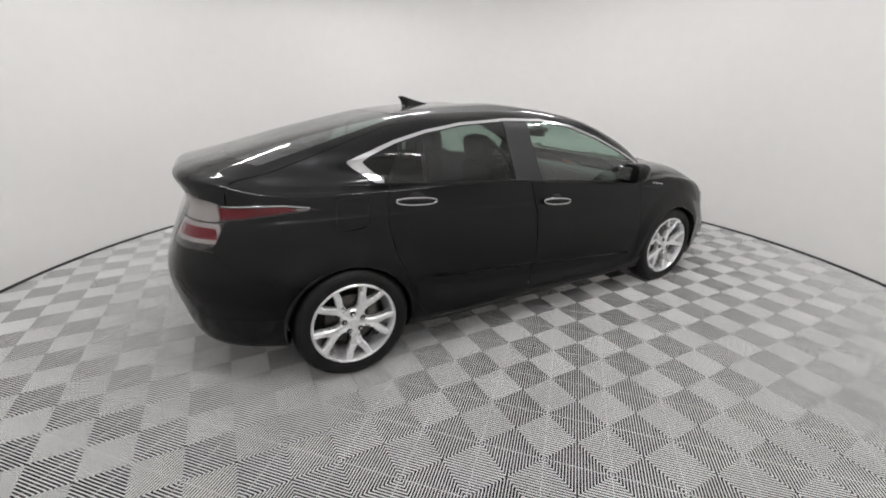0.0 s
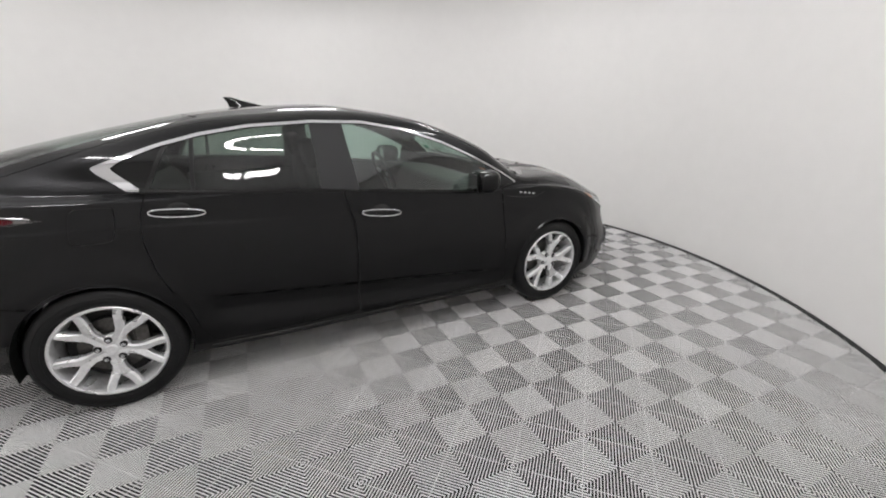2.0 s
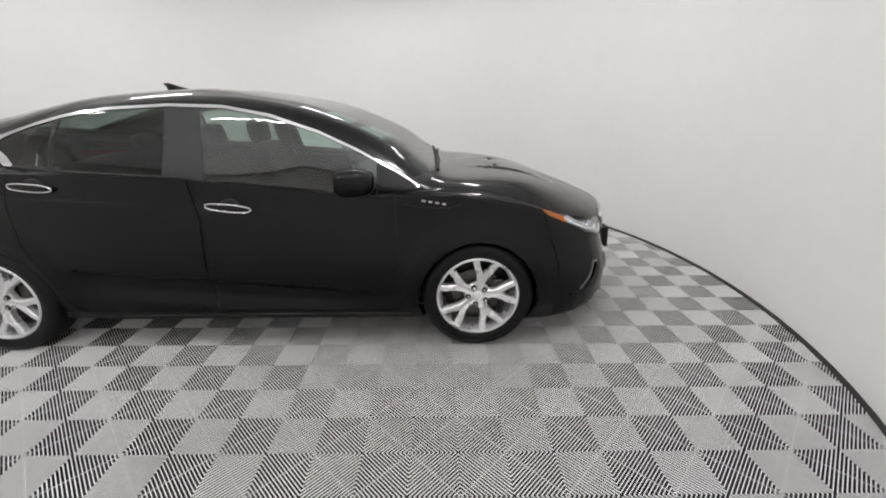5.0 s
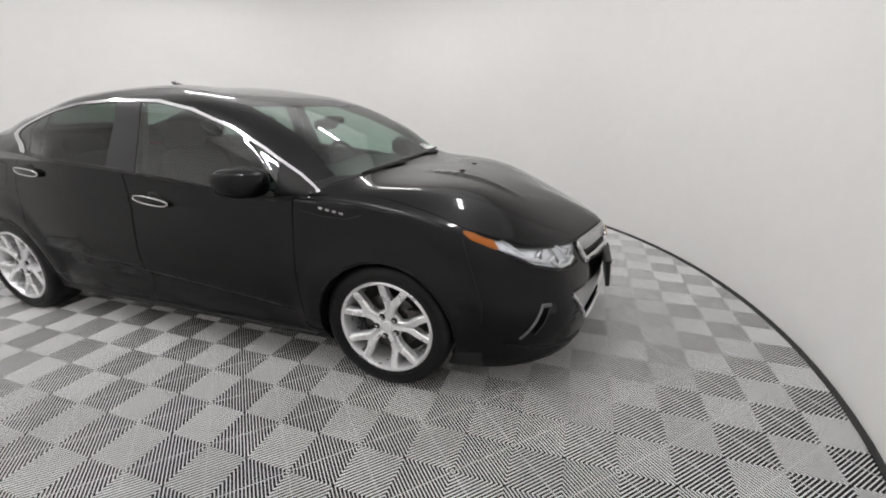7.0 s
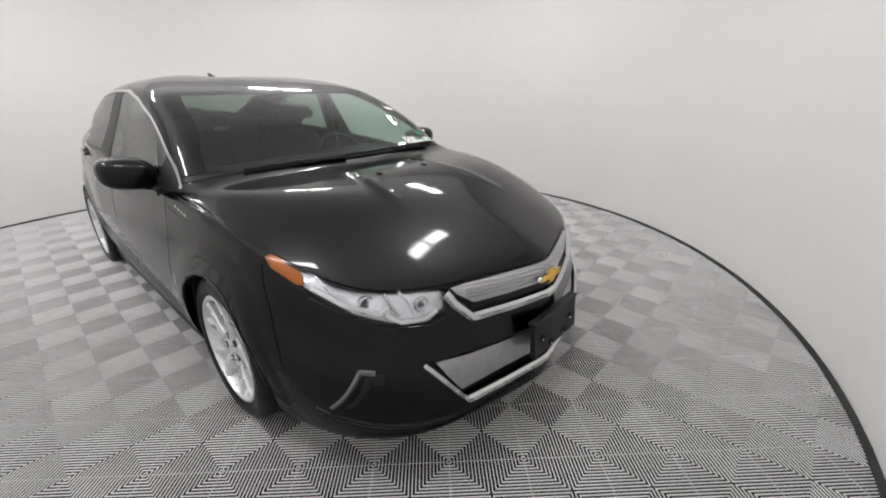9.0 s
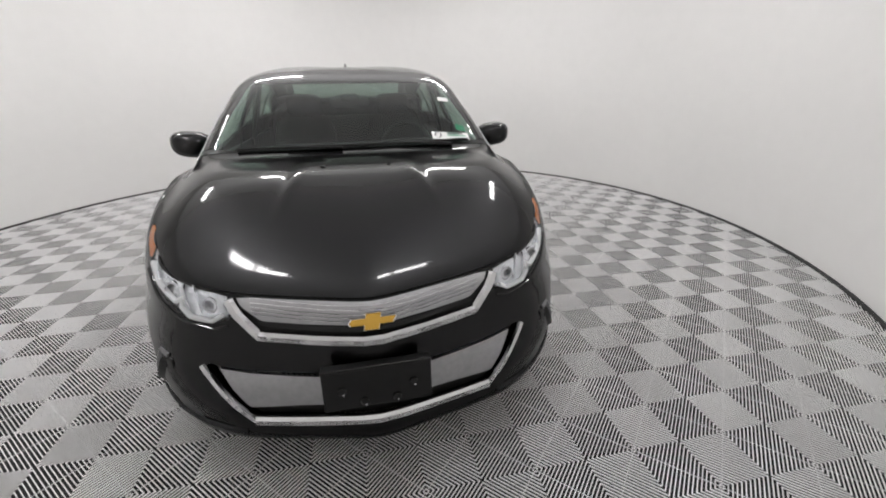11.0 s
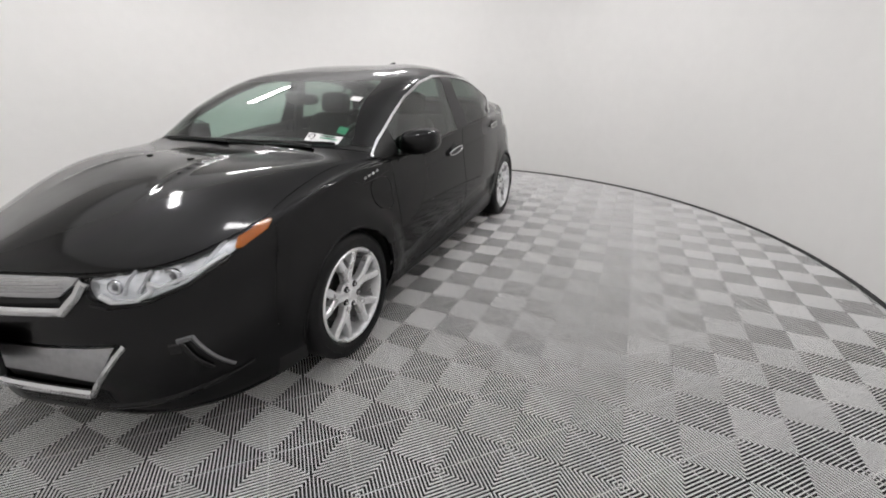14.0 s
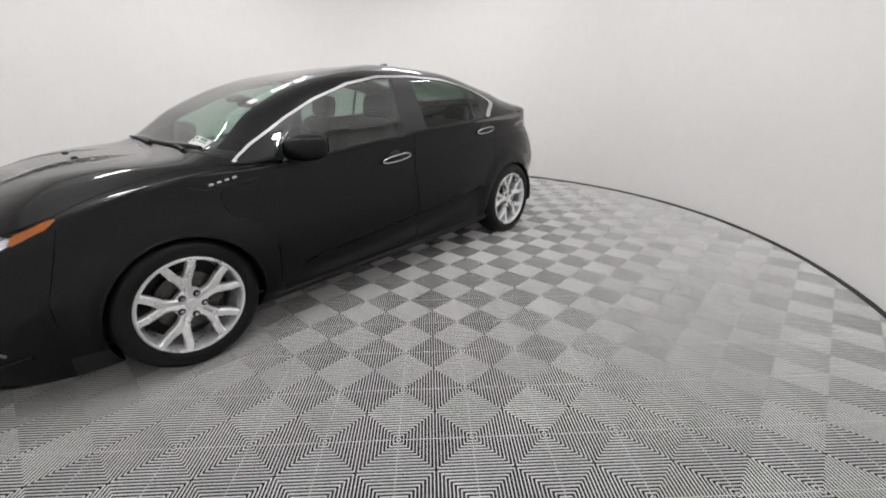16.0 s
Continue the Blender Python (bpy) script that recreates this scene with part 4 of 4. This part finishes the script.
def superball(sx, sy, sz, e=0.7, steps=28, rings=16):
    bm = bmesh.new()
    f = lambda v: math.copysign(abs(v) ** e, v)
    rows = []
    for i in range(rings + 1):
        b = -math.pi / 2 + math.pi * i / rings
        rows.append([bm.verts.new((sx * f(math.cos(b)) * f(math.cos(a)), sy * f(math.cos(b)) * f(math.sin(a)), sz * f(math.sin(b))))
                     for a in (2 * math.pi * k / steps for k in range(steps))])
    for i in range(rings):
        for k in range(steps):
            bm.faces.new((rows[i][k], rows[i][(k + 1) % steps], rows[i + 1][(k + 1) % steps], rows[i + 1][k]))
    bmesh.ops.remove_doubles(bm, verts=bm.verts, dist=1e-5)
    bmesh.ops.recalc_face_normals(bm, faces=bm.faces)
    return bm


# door handles
def handle(x, z, s, tilt):
    h = new("door_handle")
    h.parent = car
    p, n = skin_side(x, z, s, 0.0)
    part("handle_cup", revolve([(0.0, -0.002), (0.036, -0.002), (0.046, 0.0), (0.049, 0.003)], 28), SEAM, h, m=pose(0.005, 0.001, 0.0) @ Matrix.Diagonal((1.15, 1, 0.92, 1)))
    half, tall = 0.116, 0.019
    bend = lambda v, e: math.copysign(abs(v) ** e, v)
    outline = [(half * bend(math.cos(k), 0.75), -0.019 - 0.007 * abs(math.sin(k)), tall * bend(math.sin(k), 0.9)) for k in (2 * math.pi * j / 28 for j in range(28))]
    part("handle_bar", sweep(outline, circle_profile(0.005, 6), closed=True, up=(0, 1, 0)), CHROME, h, "chrome handle outline", smooth=True)
    grip = superball(0.112, 0.012, 0.016, 0.85, 24, 12)
    bmesh.ops.translate(grip, vec=(0, -0.017, 0), verts=grip.verts)
    part("handle_grip", grip, GLOSS_BLACK, h, smooth=True)
    for q in (-0.098, 0.098):
        part("handle_foot", box(0.026, 0.026, 0.018, 0.004, (q, -0.006, 0)), GLOSS_BLACK, h)
    yaw = math.degrees(math.atan2(n.x, -n.y)) if s < 0 else math.degrees(math.atan2(-n.x, n.y)) + 180
    h.matrix_basis = Matrix.Translation(p) @ pose(0, 0, 0, 0, tilt * (1 if s < 0 else -1), yaw)


for s in (-1, 1):
    handle(-0.955, 0.962, s, 4)
    handle(0.036, 0.857, s, 6)

# outside mirrors
for s in (-1, 1):
    mir = new("side_mirror")
    mir.parent = car
    bm = superball(0.105, 0.108, 0.072, 0.72)
    for v in bm.verts:
        if v.co.x < -0.055:
            v.co.x = -0.055 + (v.co.x + 0.055) * 0.15
        v.co.z += 0.02 * (v.co.y * s) / 0.12 * 0.5
        v.co.x -= 0.25 * max(v.co.y * s, 0)
    part("mirror_housing", bm, PAINT, mir, smooth=True)
    part("mirror_glass", box(0.004, 0.17, 0.09, 0.001, (-0.066, 0.0, 0.0)), CHROME, mir, "mirror glass")
    part("mirror_foot", sweep([(0.09, -s * 0.155, -0.075), (0.05, -s * 0.10, -0.066), (0.0, -s * 0.03, -0.055), (-0.01, s * 0.04, -0.05)], [(-0.04, -0.012), (0.04, -0.012), (0.045, 0.0), (0.03, 0.016), (-0.03, 0.016)]), GLOSS_BLACK, mir)
    mir.matrix_basis = pose(0.70, s * 0.925, 0.992)

# badge bars on the front wings, seal bars at the foot of the trim
for s in (-1, 1):
    for k in range(4):
        x = 1.045 + 0.036 * k
        p, n = skin_side(x, 0.880 - 0.006 * k, s, 0.002)
        part("badge_bar", box(0.022, 0.004, 0.011, 0.001), CHROME, car, m=Matrix.Translation(p) @ pose(0, 0, 0, 0, 9, 0))
    strip("badge_line", [(0.93, 0.865), (1.05, 0.845), (1.18, 0.84), (1.25, 0.862)], bar_profile(0.0018, 0.0015), SEAM, car, 0.0, "side", side=s, up=(0, s, 0))
    strip("sill_trim", [(-0.93, 0.222), (0.0, 0.220), (0.96, 0.215)], bar_profile(0.010, 0.005), PLASTIC, car, 0.003, "side", side=s, up=(0, s, 0), label="black sill strip")
    strip("belt_trim", [(-1.10, 1.052), (-0.3, 1.012), (0.24, 0.960), (0.57, 0.926), (0.82, 0.902)], bar_profile(0.009, 0.004), PLASTIC, car, 0.003, "side", side=s, up=(0, s, 0))
    strip("arch_lip", [(1.347 + 0.345 * math.cos(a), 0.318 + 0.345 * math.sin(a)) for a in (math.pi * k / 12 for k in range(13))], bar_profile(0.006, 0.004), PAINT, car, 0.0, "side", side=s, up=(0, s, 0))
    strip("rear_arch_lip", [(-1.347 + 0.345 * math.cos(a), 0.318 + 0.345 * math.sin(a)) for a in (math.pi * k / 12 for k in range(13))], bar_profile(0.006, 0.004), PAINT, car, 0.0, "side", side=s, up=(0, s, 0))

for s in (-1, 1):
    strip("lamp_chrome", [(-1.88, 0.993), (-1.75, 0.994), (-1.62, 0.992), (-1.50, 0.975)], bar_profile(0.0035, 0.004), CHROME, tails[0 if s > 0 else 1], 0.002, "side", side=s, up=(0, s, 0), label="thin bright strip")

# roof aerial: a fin, its tip over its rear edge
bm = bmesh.new()
prev = None
for h, xf, xr, w in ((0.0, -0.435, -0.668, 0.026), (0.2, -0.475, -0.668, 0.021), (0.45, -0.535, -0.672, 0.016), (0.7, -0.59, -0.680, 0.011), (0.9, -0.63, -0.689, 0.008), (1.0, -0.65, -0.690, 0.004)):
    mid, half = (xf + xr) / 2, (xf - xr) / 2
    ring = [bm.verts.new((mid + half * math.cos(q), w * math.copysign(abs(math.sin(q)) ** 0.8, math.sin(q)), h * 0.060)) for q in (2 * math.pi * k / 20 for k in range(20))]
    if prev:
        for k in range(20):
            bm.faces.new((prev[k], prev[(k + 1) % 20], ring[(k + 1) % 20], ring[k]))
    prev = ring
bm.faces.new(prev)
bmesh.ops.recalc_face_normals(bm, faces=bm.faces)
part("roof_aerial", bm, GLOSS_BLACK, car, "black shark-fin aerial", m=pose(0, 0, 1.428), smooth=True)

# washer jets and wipers
for y in (-0.145, 0.145):
    p, n = skin_top(1.52, y, 0.002)
    part("washer_jet", superball(0.016, 0.012, 0.007, 0.8, 12, 8), PLASTIC, car, m=Matrix.Translation(p))
for pts in ([(1.122, -0.58), (1.122, -0.30), (1.120, 0.00), (1.118, 0.08)], [(1.122, 0.04), (1.116, 0.30), (1.106, 0.50), (1.092, 0.64)]):
    strip("wiper_blade", pts, bar_profile(0.006, 0.008), PLASTIC, car, 0.007, "top", up=(0, 0, 1))
for pts in ([(1.140, -0.06), (1.130, -0.20), (1.120, -0.34)], [(1.140, 0.54), (1.125, 0.42), (1.114, 0.26)]):
    strip("wiper_arm", pts, bar_profile(0.008, 0.006), PLASTIC, car, 0.010, "top", up=(0, 0, 1))

# stickers behind the windscreen
def glass_card(name, y0, y1, x0, x1, mat, label="", out=-0.003, parent=car):
    a, b, c, d = (skin_top(x, y, out)[0] for x, y in ((x0, y0), (x0, y1), (x1, y1), (x1, y0)))
    bm = bmesh.new()
    n = (b - a).cross(c - a).normalized() * 0.001
    low = [bm.verts.new(v) for v in (a, b, c, d)]
    top = [bm.verts.new(v + n) for v in (a, b, c, d)]
    bm.faces.new(low[::-1])
    bm.faces.new(top)
    for k in range(4):
        bm.faces.new((low[k], low[(k + 1) % 4], top[(k + 1) % 4], top[k]))
    bmesh.ops.recalc_face_normals(bm, faces=bm.faces)
    return part(name, bm, mat, parent, label)


card = glass_card("dealer_sticker", 0.44, 0.655, 1.085, 1.035, PAPER, "white windscreen sticker with dark print", 0.003)
glass_card("print_bar", 0.53, 0.635, 1.066, 1.061, GREEN, "", 0.006, card)
glass_card("print_bar", 0.53, 0.62, 1.053, 1.048, INK, "", 0.006, card)
for k in range(10):
    a, b = (2 * math.pi * q / 10 for q in (k, k + 1))
    if k not in (8, 9):
        pts = [(1.060 + 0.017 * math.cos(q), 0.475 + 0.018 * math.sin(q)) for q in (a, b)]
        strip("print_ring", pts, [(-0.003, 0), (0.003, 0), (0.003, 0.001), (-0.003, 0.001)], INK, card, 0.005, "top", up=(0, 0, 1))
glass_card("price_tag", 0.535, 0.60, 0.79, 0.745, PAPER, "small white paper tag", 0.003)
glass_card("toll_tag", 0.52, 0.56, 0.43, 0.415, PAPER, "", 0.003)
glass_card("green_tag", 0.595, 0.65, 1.015, 0.975, GREEN, "small green tag", -0.004)

# ---- cabin ----
def puff(sx, sy, sz, at=(0, 0, 0), e=0.45, lean=0.0):
    bm = superball(sx / 2, sy / 2, sz / 2, e, 20, 12)
    bmesh.ops.transform(bm, matrix=Matrix.Translation(at) @ pose(0, 0, 0, 0, lean, 0), verts=bm.verts)
    return bm


def seat(x, y):
    s = new("seat")
    s.parent = car
    part("cushion", puff(0.52, 0.50, 0.18, (0.12, 0, 0.0), 0.4, -6), CLOTH, s, smooth=True)
    part("backrest", puff(0.16, 0.48, 0.62, (-0.20, 0, 0.30), 0.45, -16), CLOTH, s, smooth=True)
    part("headrest", puff(0.10, 0.27, 0.17, (-0.315, 0, 0.68), 0.5, -10), CLOTH, s, smooth=True)
    for d in (-0.06, 0.06):
        part("headrest_post", sweep([(-0.29, d, 0.56), (-0.305, d, 0.66)], circle_profile(0.006)), CHROME, s)
    s.matrix_basis = pose(x, y, 0.48)


seat(0.06, 0.36)
seat(0.06, -0.36)
bench = new("rear_seat")
bench.parent = car
part("bench_cushion", puff(0.5, 1.25, 0.18, (0.1, 0, 0.0), 0.35), CLOTH, bench, smooth=True)
part("bench_back", puff(0.16, 1.25, 0.58, (-0.2, 0, 0.28), 0.35, -22), CLOTH, bench, smooth=True)
for y in (-0.38, 0.38):
    part("rear_headrest", puff(0.09, 0.25, 0.14, (-0.31, y, 0.60), 0.5, -14), CLOTH, bench, smooth=True)
bench.matrix_basis = pose(-0.85, 0, 0.47)
part("dashboard", puff(0.55, 1.42, 0.30, (0.80, 0, 0.79), 0.35, 8), TRIM_IN, car, smooth=True)
part("sensor_box", puff(0.10, 0.11, 0.045, (0.625, 0.0, 1.232), 0.5, 6), TRIM_IN, car, smooth=True)
part("cabin_mirror", puff(0.035, 0.25, 0.065, (0.560, 0.0, 1.205), 0.5, 6), TRIM_IN, car, "black inside mirror", smooth=True)
part("dial_hood", puff(0.18, 0.36, 0.10, (0.60, 0.37, 0.915), 0.5, 6), TRIM_IN, car, smooth=True)
part("screen_pod", box(0.03, 0.26, 0.15, 0.01, (0.57, 0.0, 0.86)), GLOSS_BLACK, car)
part("centre_console", puff(0.9, 0.24, 0.3, (0.25, 0, 0.48), 0.3), TRIM_IN, car, smooth=True)
part("cabin_floor", box(2.5, 1.55, 0.04, 0.01, (-0.1, 0, 0.30)), TRIM_IN, car)
part("load_cover", box(0.85, 1.20, 0.02, 0.005, (-1.50, 0, 0.90)), TRIM_IN, car)
for s in (-1, 1):
    part("door_card", box(1.9, 0.03, 0.42, 0.012, (-0.1, s * 0.775, 0.72)), TRIM_IN, car)
    part("inner_pillar", box(0.10, 0.03, 0.50, 0.01, (0, 0, 0)), TRIM_IN, car, m=pose(-0.18, s * 0.715, 1.10, s * 14, 0, 0))
part("headliner", puff(1.05, 1.10, 0.02, (-0.3, 0, 1.378), 0.4), material("headliner_cloth", (0.35, 0.34, 0.33), rough=0.9, grain=0.06), car, smooth=True)
wheel_in = new("steering_wheel")
wheel_in.parent = car
ringp = [(0, 0.185 * math.cos(2 * math.pi * k / 36), 0.185 * math.sin(2 * math.pi * k / 36)) for k in range(36)]
part("wheel_ring", sweep(ringp, circle_profile(0.016), closed=True, up=(1, 0, 0)), TRIM_IN, wheel_in, smooth=True)
part("wheel_boss", puff(0.06, 0.15, 0.12, (0.02, 0, 0), 0.6), TRIM_IN, wheel_in, smooth=True)
for a, b in (((0, 0.06, 0), (0, 0.175, 0.01)), ((0, -0.06, 0), (0, -0.175, 0.01)), ((0, 0, -0.05), (0, 0, -0.175))):
    part("wheel_spoke", sweep([a, b], [(-0.018, -0.008), (0.018, -0.008), (0.018, 0.008), (-0.018, 0.008)], up=(1, 0, 0)), SATIN, wheel_in)
wheel_in.matrix_basis = pose(0.47, 0.37, 0.885, 0, -22, 0)

# the car stands turned a little from the tiles' lines
car.matrix_basis = pose(0, 0, 0, 0, 0, 0.85)

# ---- floor tiles: ribbed squares, ribs turned from square to square ----
SQ, TURN, OFF = 0.2, 0.0, (0.0165, -0.035)
RIBS = 22
PITCH, RIB = 0.2 * math.sqrt(2) / RIBS, 0.0037
DEEP, SLIT = -0.0040, 0.0007


def tile_mesh(cx, cy, clip):
    """Ribs of one tile of 2 x 2 squares about its middle; clip: radius of the booth, or None."""
    verts, faces = [], []
    lim = (WALL_R - 0.046) ** 2
    co, si = math.cos(TURN), math.sin(TURN)

    def ok(px, py):
        wx, wy = cx + co * px - si * py - CX, cy + si * px + co * py - CY
        return wx * wx + wy * wy < lim

    def clipped(p, q):
        """The part of the edge p-q inside the booth's rim."""
        if not clip:
            return p, q
        a, c = ok(*p), ok(*q)
        if a and c:
            return p, q
        if not a and not c:
            return None
        good, bad = (p, q) if a else (q, p)
        for _ in range(12):
            mid = ((good[0] + bad[0]) / 2, (good[1] + bad[1]) / 2)
            if ok(*mid):
                good = mid
            else:
                bad = mid
        return (p, good) if a else (good, q)

    def rib(sx, sy, t, width, half):
        """One half of a rib of the quarter sx, sy: its edges end on the square's sides (mitred) and short of the diagonal joint."""
        edges = []
        for s, z in ((-1, DEEP), (-1, -0.0005), (-0.84, 0.0), (0.84, 0.0), (1, -0.0005), (1, DEEP)):
            u = min(max(t + s * width / 2 * math.sqrt(2), 0.0), 2 * SQ)
            lo, hi = max(0.0, u - SQ), min(SQ, u)
            lo, hi = (lo, u / 2 - SLIT) if half else (u / 2 + SLIT, hi)
            if hi - lo < 0.001:
                return
            edges.append(((sx * lo, sy * (u - lo)), (sx * hi, sy * (u - hi)), z))
        if clip:
            ends = clipped(edges[2][0], edges[2][1])
            if ends is None:
                return
            if ends != (edges[2][0], edges[2][1]):
                dp = [(ends[k][0] - edges[2][k][0], ends[k][1] - edges[2][k][1]) for k in (0, 1)]
                edges = [((p[0] + dp[0][0], p[1] + dp[0][1]), (q[0] + dp[1][0], q[1] + dp[1][1]), z) for p, q, z in edges]
        b = len(verts)
        for p, q, z in edges:
            verts.extend([(*p, z), (*q, z)])
        for k in range(5):
            faces.append((b + 2 * k, b + 2 * k + 1, b + 2 * k + 3, b + 2 * k + 2))

    def web(sx, sy, shift):
        """A low wall along the diagonal joint."""
        ends = clipped((sx * 0.006, sy * 0.006), (sx * (SQ - 0.004), sy * (SQ - 0.004)))
        if ends is None:
            return
        nx, ny = -sy * 0.7071, sx * 0.7071
        b = len(verts)
        for s, z in ((-0.001, DEEP), (-0.001, -0.0026), (0.001, -0.0026), (0.001, DEEP)):
            for p in ends:
                verts.append((p[0] + nx * (shift + s), p[1] + ny * (shift + s), z))
        for k in range(3):
            faces.append((b + 2 * k, b + 2 * k + 1, b + 2 * k + 3, b + 2 * k + 2))

    for sx in (-1, 1):
        for sy in (-1, 1):
            for k in range(RIBS):
                t = (k + 0.5) * PITCH * math.sqrt(2)
                rib(sx, sy, t, RIB, True)
                rib(sx, sy, t, RIB, False)
            web(sx, sy, 0.0)
    return verts, faces


whole = None
for i in range(-20, 21):
    for j in range(-20, 21):
        gx, gy = (2 * i + 1) * SQ, 2 * j * SQ
        px, py = OFF[0] + math.cos(TURN) * gx - math.sin(TURN) * gy, OFF[1] + math.sin(TURN) * gx + math.cos(TURN) * gy
        d = math.hypot(px - CX, py - CY)
        if d > WALL_R + 0.27:
            continue
        if d < WALL_R - 0.30:
            if whole is None:
                whole = mesh_from("tile", *tile_mesh(px, py, None), TILE, smooth=False)
            me = whole
        else:
            vf = tile_mesh(px, py, True)
            if not vf[1]:
                continue
            me = mesh_from("tile", *vf, TILE, smooth=False)
        piece("tile", me, floor, pose(px, py, 0, 0, 0, math.degrees(TURN)))
